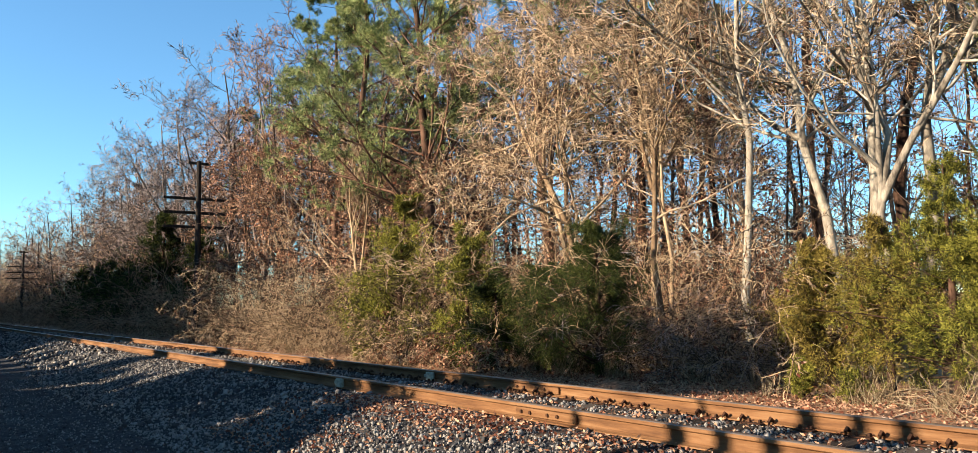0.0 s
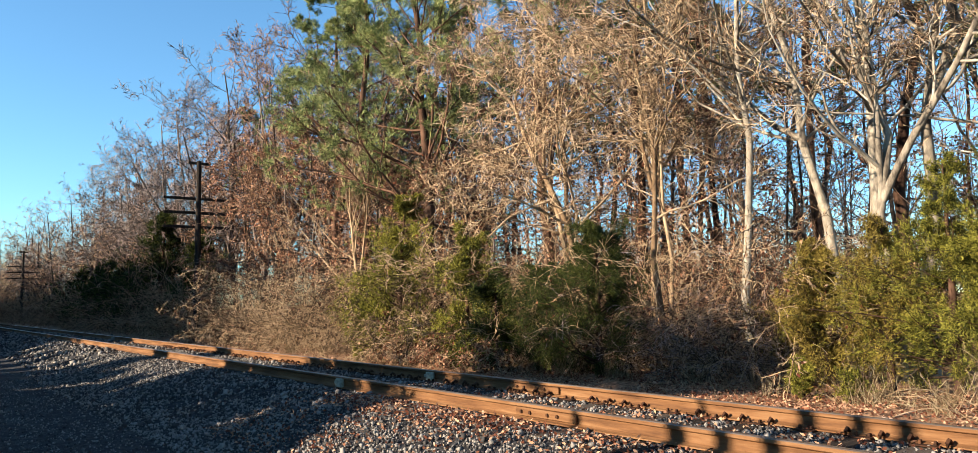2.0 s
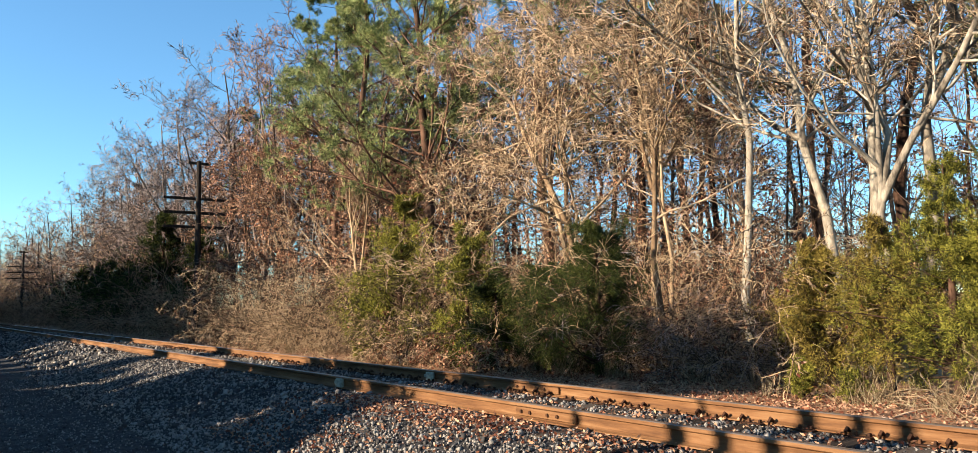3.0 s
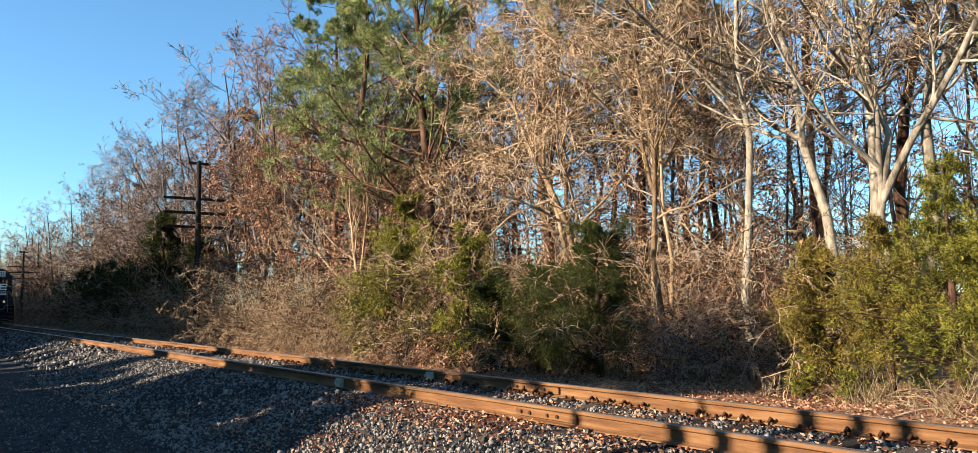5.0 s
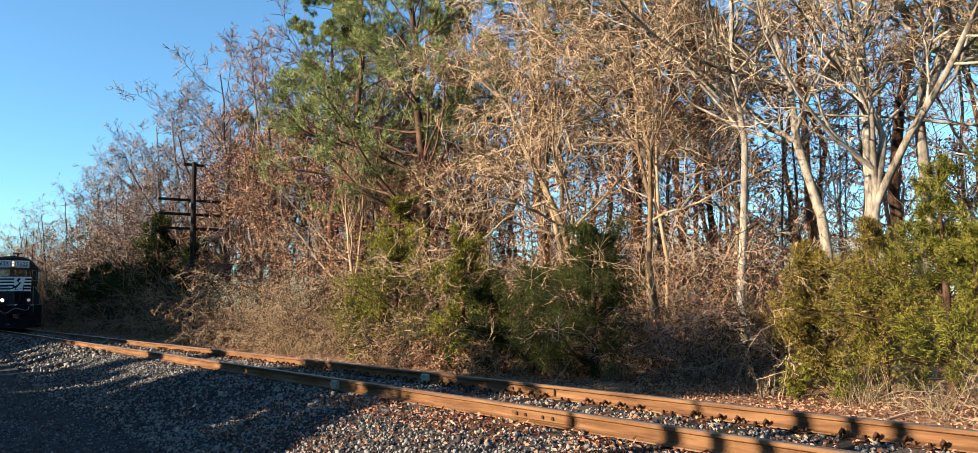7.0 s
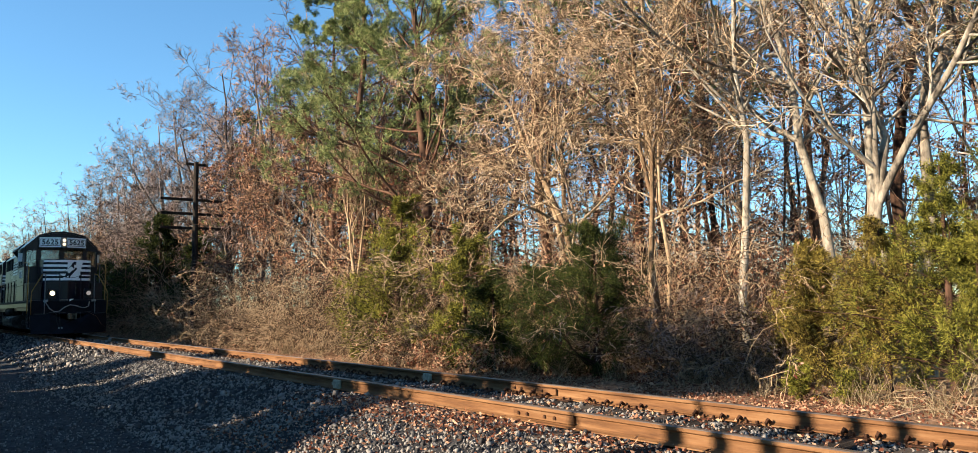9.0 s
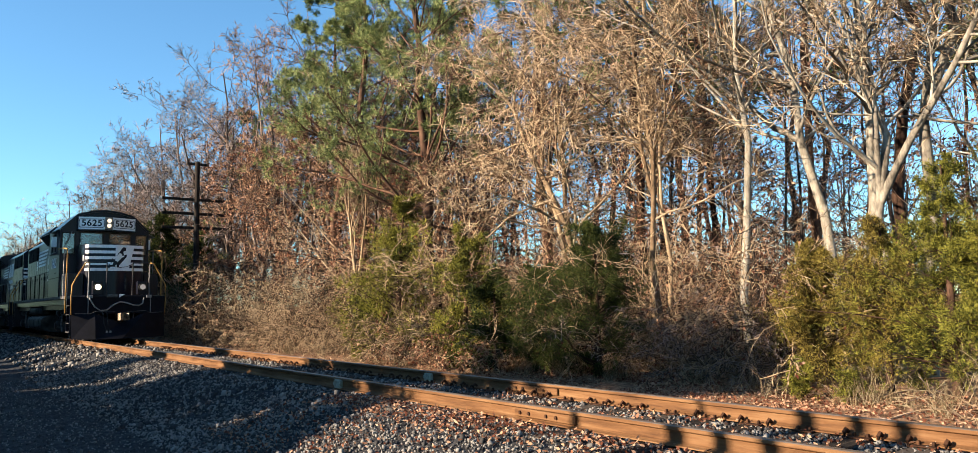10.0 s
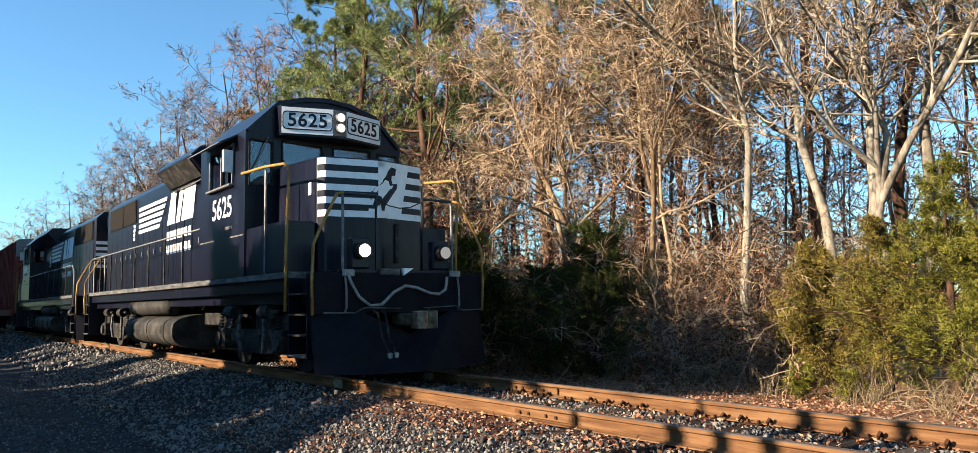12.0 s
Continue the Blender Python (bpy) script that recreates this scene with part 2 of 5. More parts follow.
def ground_sheet():
    xs = np.array(sorted(set([round(v, 3) for v in np.arange(-32, 1, 0.11)] + [round(v, 3) for v in steps_to(-32, -900, 0.11, 1.06)] + [round(v, 3) for v in steps_to(1, 700, 0.2, 1.12)])))
    ys = np.array(sorted(set([round(v, 3) for v in np.arange(0, 12, 0.09)] + [round(v, 3) for v in steps_to(12, 900, 0.1, 1.1)] + [round(v, 3) for v in steps_to(-0.1, -700, 0.2, 1.14)])))
    X, Y = np.meshgrid(xs, ys)
    Z = ground_z(X, Y)
    v = np.stack([X, Y, Z], -1).reshape(-1, 3)
    i = np.arange(len(xs) * len(ys)).reshape(len(ys), len(xs))
    f = np.stack([i[:-1, :-1], i[:-1, 1:], i[1:, 1:], i[1:, :-1]], -1).reshape(-1, 4)
    me = raw_mesh("ground", v, f, M_GRAVEL, True)
    me.materials.append(M_LITTER)
    cy = Y[:-1, :-1].ravel() + 0.35 * waves(X[:-1, :-1].ravel(), Y[:-1, :-1].ravel(), 1.2)
    me.polygons.foreach_set("material_index", (cy > 8.6).astype(np.int32))
    tagged(new("ground", me), "dark gravel lot, ballast bed and leaf-strewn woodland floor", "ground", kind="structure")


def rail_profile():
    half = [(0.0, 0.0), (0.028, -0.001), (0.036, -0.008), (0.037, -0.036), (0.030, -0.043), (0.010, -0.052), (0.008, -0.09), (0.010, -0.135), (0.030, -0.148), (0.070, -0.158), (0.070, -0.17)]
    return half + [(-a, b) for a, b in reversed(half[1:])]


def rail(y, name, x0=-420.0, x1=40.0):
    prof = rail_profile()
    bm = bmesh.new()
    xs = [x0, -200, -100] + [x0 + 0 for x0 in np.arange(-60, x1 + 0.1, 5.0)]
    rings = [[bm.verts.new((x, y + a, b)) for a, b in prof] for x in xs]
    n = len(prof)
    for r0, r1 in zip(rings, rings[1:]):
        for i in range(n):
            f = bm.faces.new((r0[i], r1[i], r1[(i + 1) % n], r0[(i + 1) % n]))
            f.material_index = 1 if i in (0, n - 1, 1, n - 2) else 0
    me = bpy.data.meshes.new(name)
    bmesh.ops.recalc_face_normals(bm, faces=bm.faces)
    bm.to_mesh(me)
    bm.free()
    me.materials.append(M_RAIL)
    me.materials.append(M_RAILTOP)
    return new(name, me)


def box(bm, x0, x1, y0, y1, z0, z1, bevel=0.0):
    r = bmesh.ops.create_cube(bm, size=1.0)
    vs = r["verts"]
    for v in vs:
        v.co = Vector(((x0 + x1) / 2 + v.co.x * (x1 - x0), (y0 + y1) / 2 + v.co.y * (y1 - y0), (z0 + z1) / 2 + v.co.z * (z1 - z0)))
    if bevel:
        es = list({e for v in vs for e in v.link_edges})
        bmesh.ops.bevel(bm, geom=es, offset=bevel, segments=1, affect="EDGES")
    return bm


def rod(bm, a, b, r, k=8):
    a, b = Vector(a), Vector(b)
    m = Matrix.Translation((a + b) / 2) @ (b - a).to_track_quat("Z", "Y").to_matrix().to_4x4()
    bmesh.ops.create_cone(bm, cap_ends=True, segments=k, radius1=r, radius2=r, depth=(b - a).length, matrix=m)
    return bm


def pipe(bm, pts, r, k=6):
    """A bent bar through the points."""
    v, q = tubes(np.array([pts], float), np.full((1, len(pts)), r), k)
    vs = [bm.verts.new(p) for p in v]
    for f in q:
        bm.faces.new([vs[i] for i in f])
    bm.faces.new(vs[:k])
    bm.faces.new(vs[-k:])
    return bm


def track():
    tr = base("railway_track", pose(0, 0, 0), "single railway track with rust-brown rails on dark timber sleepers", "railway track", kind="structure")
    for y, lab in ((RAIL_N, "rust-brown steel rail"), (RAIL_F, "rust-brown steel rail")):
        child(rail(y, "rail"), tr, lab)
    rng = np.random.default_rng(5)
    bm = box(bmesh.new(), -0.115, 0.115, -1.3, 1.3, -0.34, -0.172, 0.012)
    tie_mesh = part("sleeper", bm, M_TIE, tr)
    tie_mesh.location = (-1.2, MID, 0)
    plate = box(bmesh.new(), -0.1, 0.1, -0.16, 0.16, -0.172, -0.16, 0.004)
    for sx in (-0.06, 0.06):
        for sy in (-0.085, 0.085):
            box(plate, sx - 0.012, sx + 0.012, sy - 0.018, sy + 0.018, -0.165, -0.128, 0.004)
    pl = part("tie_plate", plate, M_IRON, tr)
    pl.location = (-1.2, RAIL_N, 0)
    bm = bmesh.new()
    for s in (-1, 1):
        pipe(bm, [(0, s * 0.045, -0.135), (0, s * 0.085, -0.105), (0, s * 0.12, -0.13), (0, s * 0.11, -0.18), (0, s * 0.03, -0.19)], 0.019, 5)
    an = part("rail_anchor", bm, M_IRON, tr)
    an.location = (-1.05, RAIL_N, 0)
    x = -1.2
    i = 0
    while x > -75:
        for src, y, dx in ((tie_mesh, MID, 0), (pl, RAIL_N, 0), (pl, RAIL_F, 0), (an, RAIL_N, 0.15), (an, RAIL_F, 0.15), (an, RAIL_F, -0.15), (an, RAIL_N, -0.15)):
            if (src is not tie_mesh and x < -26) or (src is not tie_mesh and y == RAIL_N) or (src is an and i % 3 == 2):
                continue
            o = new(src.name.split(".")[0], src.data)
            o.parent = tr
            o.location = (x + dx + rng.normal(0, 0.012), y + (rng.normal(0, 0.03) if src is tie_mesh else 0), rng.uniform(-0.012, 0) if src is tie_mesh else 0)
            if src is tie_mesh:
                o.rotation_euler = (0, 0, rng.normal(0, 0.02))
        x -= 0.53
        i += 1
    for o in (tie_mesh, pl, an):
        o.location.x = 0.4
    # joint bars with bolts, and a pale bond box by each rail
    for jx, y, s in ((-5.9, RAIL_N, -1), (-7.75, RAIL_F, -1)):
        bm = bmesh.new()
        box(bm, jx - 0.46, jx + 0.46, y + s * 0.03 - 0.014, y + s * 0.03 + 0.014, -0.135, -0.048, 0.008)
        part("joint_bar", bm, M_RAIL, tr)
        for k, dx in enumerate((-0.36, -0.22, 0.05, 0.2)):
            bm = rod(bmesh.new(), (jx + dx, y + s * 0.035, -0.09), (jx + dx, y + s * 0.062, -0.09), 0.018, 8)
            part("bolt", bm, M_IRON, tr)
    for jx, y in ((-10.5, RAIL_N), (-10.3, RAIL_F)):
        bm = box(bmesh.new(), jx - 0.1, jx + 0.1, y - 0.075, y - 0.02, -0.16, -0.03, 0.012)
        box(bm, jx - 0.16, jx - 0.1, y - 0.06, y - 0.02, -0.12, -0.07, 0.006)
        part("bond_box", bm, M_PALEMARK, tr, "faded cream-painted box clamped to the rail")


def stones():
    rng = np.random.default_rng(11)

    def spread(n, x0, x1, y0, y1, size, name, label, mat, keep_rails=True):
        x, y = rng.uniform(x0, x1, n), rng.uniform(y0, y1, n)
        ok = np.ones(n, bool)
        if keep_rails:
            for ry in (RAIL_N, RAIL_F):
                ok &= np.abs(y - ry) > 0.085
        # sleepers show bare here and there between the stones
        on_tie = (np.abs((x + 1.2) / 0.53 - np.round((x + 1.2) / 0.53)) * 0.53 < 0.13) & (np.abs(y - MID) < 1.32)
        ok &= ~on_tie | (rng.uniform(0, 1, n) < 0.22)
        x, y = x[ok], y[ok]
        s = size * rng.lognormal(0, 0.35, len(x))
        z = ground_z(x, y)
        z = np.where(np.abs(y - MID) < 1.32, np.maximum(z, -0.19), z)
        cube = np.array([[-1, -1, -1], [1, -1, -1], [1, 1, -1], [-1, 1, -1], [-1, -1, 1], [1, -1, 1], [1, 1, 1], [-1, 1, 1]], float)
        v = cube[None] * np.stack([rng.uniform(0.6, 1.1, len(x)), rng.uniform(0.5, 0.9, len(x)), rng.uniform(0.35, 0.7, len(x))], -1)[:, None]
        v = v * rng.uniform(0.45, 1.1, v.shape)
        q = unit(rng.normal(0, 1, (len(x), 4)))
        w, u = q[:, :1, None], q[:, None, 1:]
        u = np.broadcast_to(u, v.shape)
        t = 2 * np.cross(u, v)
        v = v + w * t + np.cross(u, t)
        v = v * (s / 2)[:, None, None] + np.stack([x, y, z + s * 0.22], -1)[:, None]
        f = np.array([[0, 3, 2, 1], [4, 5, 6, 7], [0, 1, 5, 4], [1, 2, 6, 5], [2, 3, 7, 6], [3, 0, 4, 7]])
        f = (np.arange(len(x)) * 8)[:, None, None] + f[None]
        return new(name, raw_mesh(name, v, f.reshape(-1, 4), mat))
    a = [spread(46000, -11.5, -1.5, 2.6, 8.8, 0.029, "ballast", "", M_STONE), spread(34000, -24, -9, 2.6, 8.4, 0.035, "ballast", "", M_STONE),
         spread(9000, -52, -24, 3.0, 8.2, 0.075, "ballast", "", M_STONE), spread(9000, -22, -4, 0.3, 3.4, 0.022, "gravel", "", M_STONE)]
    for o in a:
        tagged(o, "grey crushed-stone ballast, loose and uneven" if o.name.startswith("ballast") else "fine dark gravel strewn over the lot", "gravel", kind="stuff")


def fallen_leaves():
    rng = np.random.default_rng(12)
    P = []
    for n, x0, x1, y0, y1 in ((17000, -12, -1.5, 7.8, 11.5), (3800, -10.5, -3, 4.5, 5.2), (2200, -10.5, -3, 3.2, 4.6), (2200, -10, -2, 5.3, 7.0), (3500, -40, -11, 8.4, 11), (3200, -9.6, -7.6, 10.2, 11.4)):
        P.append(np.stack([rng.uniform(x0, x1, n), rng.uniform(y0, y1, n)], -1))
    P = np.concatenate(P)
    keep = waves(P[:, 0], P[:, 1], 1.6, 0.9) + rng.uniform(-0.6, 0.9, len(P)) > 0
    P = P[keep]
    n = len(P)
    z = ground_z(P[:, 0], P[:, 1]) + rng.uniform(0.02, 0.06, n)
    D = rng.normal(0, 1, (n, 3)) * [1, 1, 0.45]
    v, f = blades(rng, np.column_stack([P, z]), D, rng.uniform(0.03, 0.065, n), rng.uniform(0.018, 0.036, n), 0.5)
    tagged(new("fallen_leaves", raw_mesh("fallen_leaves", v, f, M_LEAF_DEAD)), "dry rust-brown fallen leaves scattered beside the track", "leaves", kind="stuff")


# ---- plants ----
def place(x, y):
    return pose(x, y, float(ground_z(x, y)) - 0.04)


def bare_tree(name, x, y, height, r, lean, seed, label, bark=M_BARK_GREY, twig=M_TWIG, counts=(13, 7, 6, 3), start=0.3, angle=48, lift=0.10, fork=(), wiggle=0.07, leaves=0, length=0.5, group="woodland trees", fine=1.0, split=False, spray=0.17, grain=3, stout=1.0):
    """A leafless tree: trunk that leans by lean over its height, limbs, branches, twigs; forks are extra leaders (height share, dx, dy, dz, radius share)."""
    rng = np.random.default_rng(seed)
    tree = base(name, place(x, y), label, "tree", group)
    S = 9
    t = np.linspace(0, 1, S)[:, None]
    top = np.array([lean[0], lean[1], height])
    trunk = t * top + np.array([0, 0, 1.0]) * 0 + (rng.normal(0, wiggle * height * 0.06, (S, 3)) * np.sin(t * np.pi)) * [1, 1, 0]
    bow = (t ** 1.8 - t) * np.array([lean[0], lean[1], 0])
    trunk = (trunk + bow)[None]
    rad = (r * (1 - 0.8 * t[:, 0]) + 0.35 * r * np.exp(-t[:, 0] * 25))[None]
    wood, wood_p = [tubes(trunk, rad, 9)], [(trunk, rad)]
    for share, dx, dy, dz, rs in fork:
        i = share * (S - 1)
        j = min(int(i), S - 2)
        p0 = trunk[0, j] + (i - j) * (trunk[0, j + 1] - trunk[0, j])
        d = np.array([dx, dy, dz], float)
        fp, fr = limbs(rng, [p0], [d / np.linalg.norm(d)], np.linalg.norm(d), r * rs, 8, 0.09, 0.03)
        wood.append(tubes(fp, fr, 8))
        wood_p.append((fp, fr))
    p1, r1 = [], []
    for pts, rd in wood_p:
        n = counts[0] if pts is trunk else max(4, int(counts[0] * 0.6))
        a, b = limbs(rng, *sprout(rng, pts, rd, n, start if pts is trunk else 0.3, 0.98, angle, length, 0.5), 7, 0.16, lift)
        p1.append(a)
        r1.append(b)
    p1, r1 = np.concatenate(p1), np.concatenate(r1)
    if split:
        for a, b in zip(p1, r1):
            mesh_child("limb", tubes(a[None], np.maximum(b[None], 0.006), 5), bark, tree, smooth=True)
    else:
        wood.append(tubes(p1, np.maximum(r1, 0.006), 5))
    p2, r2 = limbs(rng, *sprout(rng, p1, r1, counts[1], 0.2, 1.0, 42, 0.52, 0.6), 5, spray, lift * 0.8)
    crown = [tubes(p2, np.maximum(r2, 0.008 * stout * np.linspace(1, 0.45, 6)), 3)]
    p3, r3 = limbs(rng, *sprout(rng, p2, r2, counts[2], 0.15, 1.0, 44, 0.58, 0.65), grain, spray * 1.15, lift * 0.6)
    crown3 = [tubes(p3, np.maximum(r3, 0.006 * stout * np.linspace(1, 0.45, grain + 1)) * fine, 3)]
    last = p3
    if counts[3]:
        p4, r4 = limbs(rng, *sprout(rng, p3, r3, counts[3], 0.2, 1.0, 42, 0.7, 0.7), 2, spray * 1.15, lift * 0.4)
        crown3.append(tubes(p4, np.maximum(r4, 0.005 * np.linspace(1, 0.5, 3)) * fine, 3))
        last = p4
    mesh_child("trunk", joined(wood), bark, tree, smooth=True)
    tagged(mesh_child("branch_mass", joined(crown), bark, tree), kind="stuff")
    tagged(mesh_child("twig_mass", joined(crown3), twig, tree), kind="stuff")
    if leaves:
        P, D = tips(last, 0.3)
        pick = rng.choice(len(P), min(leaves, len(P)), replace=False)
        D = D[pick] + rng.normal(0, 0.05, (len(pick), 3)) + [0, 0, -0.06]
        tagged(mesh_child("dead_foliage", blades(rng, P[pick], D, rng.uniform(0.07, 0.15, len(pick)), rng.uniform(0.04, 0.09, len(pick)), 0.5), M_LEAF_DEAD, tree, "withered rust-brown leaves still hanging"), kind="stuff")
    return tree


def shrub(name, x, y, height, spread, seed, label, stems=16, twig=M_TWIG, counts=(5, 4, 3), leaves=0, droop=-0.09, thick=1.0, category="shrub", group="undergrowth"):
    rng = np.random.default_rng(seed)
    ob = base(name, place(x, y), label, category, group)
    P = np.column_stack([rng.normal(0, spread * 0.35, (stems, 2)), np.zeros(stems)])
    D = np.column_stack([rng.normal(0, 0.75, (stems, 2)), np.ones(stems)])
    p0, r0 = limbs(rng, P, D, height * rng.uniform(0.6, 1.7, stems), thick * rng.uniform(0.005, 0.012, stems), 8, 0.2, droop)
    p1, r1 = limbs(rng, *sprout(rng, p0, r0, counts[0], 0.15, 1, 55, 0.5, 0.7), 4, 0.3, droop)
    p2, r2 = limbs(rng, *sprout(rng, p1, r1, counts[1], 0.1, 1, 50, 0.55, 0.7), 3 if counts[2] else 2, 0.32, droop)
    tw = [tubes(p1, np.maximum(r1, 0.005 * thick), 3), tubes(p2, np.maximum(r2, 0.0042 * thick), 3)]
    last = p2
    if counts[2]:
        p3, r3 = limbs(rng, *sprout(rng, p2, r2, counts[2], 0.1, 1, 50, 0.6, 0.8), 2, 0.34, droop)
        tw.append(tubes(p3, np.maximum(r3, 0.0045), 3))
        last = p3
    tagged(mesh_child("stem_mass", tubes(p0, r0, 4), M_BARK_TAN, ob), kind="stuff")
    tagged(mesh_child("twig_mass", joined(tw), twig, ob), kind="stuff")
    if leaves:
        P, D = tips(last, 0.2)
        pick = rng.choice(len(P), min(leaves, len(P)), replace=False)
        D = D[pick] + rng.normal(0, 0.06, (len(pick), 3)) + [0, 0, -0.05]
        tagged(mesh_child("dead_foliage", blades(rng, P[pick], D, rng.uniform(0.05, 0.1, len(pick)), rng.uniform(0.03, 0.06, len(pick)), 0.5), M_LEAF_DEAD, ob, "withered brown leaves"), kind="stuff")
    return ob


def cedar(name, x, y, height, radius, seed, label, leaf=M_CEDAR, n=90, sprays=14, lean=(0, 0), size=1.05, low=0.03, dens=1, slim=1.0):
    """An evergreen: short trunk, upswept branches, branchlets thick with scaly sprays."""
    rng = np.random.default_rng(seed)
    ob = base(name, place(x, y), label, "evergreen tree", "evergreens at the wood's edge")
    S = 8
    t = np.linspace(0, 1, S)[:, None]
    trunk = (t * np.array([lean[0], lean[1], height * 0.97]))[None]
    rad = (0.025 * height * (1 - 0.9 * t[:, 0]))[None]
    P, D, L, R = sprout(rng, trunk, rad, int(n * 0.62), low, 0.98, 72, 0.3, 0.4)
    share = P[:, 2] / height
    lobes = 0.75 + 0.35 * np.sin(np.arctan2(D[:, 1], D[:, 0]) * 3 + share * 7 + seed)
    L = 1.45 * radius * (1.05 - share) ** 0.75 * lobes * rng.uniform(0.4, 1.35, len(P)) * np.clip(0.55 + share * 4, 0, 1)
    p1, r1 = limbs(rng, P, D, L, np.maximum(R, 0.008), 6, 0.14, 0.07)
    p2, r2 = limbs(rng, *sprout(rng, p1, r1, int(sprays * 1.4), 0.28, 1, 46, 0.38, 0.6, taper=0.3), 4, 0.16, 0.04)
    p3, r3 = limbs(rng, *sprout(rng, p2, r2, 5, 0.15, 1, 42, 0.55, 0.7, taper=0.3), 3, 0.16, 0.0)
    mesh_child("trunk", tubes(trunk, rad, 8), M_BARK_PINE, ob, smooth=True)
    tagged(mesh_child("branch_mass", tubes(p1, r1 * 0.55, 4), M_BARK_PINE, ob), kind="stuff")
    P, D = tips(np.concatenate([p3]), 0.0)
    P = np.repeat(P, dens, 0) + rng.normal(0, 0.02 * size, (len(P) * dens, 3))
    D = unit(np.repeat(D, dens, 0)) + rng.normal(0, 0.45, (len(P), 3))
    v1 = blades(rng, P, D, size * rng.uniform(0.05, 0.11, len(P)), size * slim * rng.uniform(0.014, 0.026, len(P)), 0.2)
    tagged(mesh_child("foliage", v1, leaf, ob), kind="stuff")
    return ob


def pine(name, x, y, height, radius, seed, label, r=0.2, n=26, start=0.3, lean=(0, 0), leaf=M_NEEDLE, subs=9, tufts=5, needles=9, nl=0.2, k=8, lift=0.03, nw=0.014, angle=70, bias=(0, 0, 0)):
    rng = np.random.default_rng(seed)
    ob = base(name, place(x, y), label, "pine tree", "woodland trees")
    S = 10
    t = np.linspace(0, 1, S)[:, None]
    trunk = (t * np.array([lean[0], lean[1], height]) + rng.normal(0, 0.012 * height, (S, 3)) * [1, 1, 0] * np.sin(np.pi * t))[None]
    rad = (r * (1 - 0.82 * t[:, 0]))[None]
    P, D, L, R = sprout(rng, trunk, rad, n, start, 0.99, angle, 0.3, 0.35)
    D = D + np.array(bias)
    share = (P[:, 2] / height - start) / (1 - start)
    L = radius * (1.05 - share ** 1.4 * 0.85) * rng.uniform(0.6, 1.15, len(P))
    p1, r1 = limbs(rng, P, D, L, R, 8, 0.1, lift)
    p2, r2 = limbs(rng, *sprout(rng, p1, r1, subs, 0.35, 1, 48, 0.4, 0.55), 4, 0.16, 0.05)
    P3, D3, L3, R3 = sprout(rng, p2, r2, tufts, 0.3, 1, 40, 0.4, 0.6)
    p3, r3 = limbs(rng, P3, D3, np.maximum(L3, 0.12), np.maximum(R3, 0.004), 2, 0.12, 0.12)
    mesh_child("trunk", tubes(trunk, rad, k), M_BARK_PINE, ob, smooth=True)
    tagged(mesh_child("branch_mass", joined([tubes(p1, np.maximum(r1, 0.01), 4), tubes(p2[:, ::2], np.maximum(r2, 0.006)[:, ::2], 3)]), M_BARK_PINE, ob), kind="stuff")
    P, D = tips(p3, 0.4)
    P, D = np.repeat(P, needles, 0), unit(np.repeat(D, needles, 0)) + rng.normal(0, 0.62, (len(P) * needles, 3))
    tagged(mesh_child("needle_mass", blades(rng, P, D, nl * rng.uniform(0.6, 1.1, len(P)), nw * rng.uniform(0.8, 1.3, len(P)), 0.15), leaf, ob), kind="stuff")
    return ob


def grass_tuft(name, x, y, h, n, seed, label):
    rng = np.random.default_rng(seed)
    P = np.column_stack([rng.normal(0, 0.1, (n, 2)), np.zeros(n)])
    D = np.column_stack([rng.normal(0, 0.35, (n, 2)), np.ones(n)])
    p, r = limbs(rng, P, D, h * rng.uniform(0.5, 1.2, n), 0.004, 5, 0.12, -0.08)
    ob = new(name, raw_mesh(name, *tubes(p, r, 3), M_GRASS))
    ob.matrix_world = place(x, y)
    return tagged(ob, label, "grass", "dry grass")


def utility_pole(x, y, height, arms):
    ob = base("utility_pole", place(x, y), "old weathered timber telegraph pole with three crossarms", "utility pole", "poles along the track")
    v = tubes(np.array([[(0, 0, -0.3), (0.02, 0, height * 0.5), (0.03, -0.02, height)]]), np.array([[0.16, 0.135, 0.1]]), 10)
    mesh_child("pole", v, M_POLE, ob, smooth=True)
    for z, w in arms:
        bm = box(bmesh.new(), -0.16, -0.05, -w / 2, w / 2, z - 0.06, z + 0.06, 0.01)
        arm = part("crossarm", bm, M_POLE, ob)
        for y0 in np.linspace(-w / 2 + 0.1, w / 2 - 0.1, 8 if w > 2 else 2):
            bm = rod(bmesh.new(), (-0.1, y0, z + 0.06), (-0.1, y0, z + 0.17), 0.012, 6)
            rod(bm, (-0.1, y0, z + 0.13), (-0.1, y0, z + 0.2), 0.03, 8)
            part("insulator", bm, M_IRON, arm)
        if w > 2:
            for s in (-1, 1):
                part("brace", rod(bmesh.new(), (-0.17, s * 0.6, z - 0.05), (-0.13, s * 0.03, z - 0.5), 0.015, 5), M_IRON, arm)
    return ob


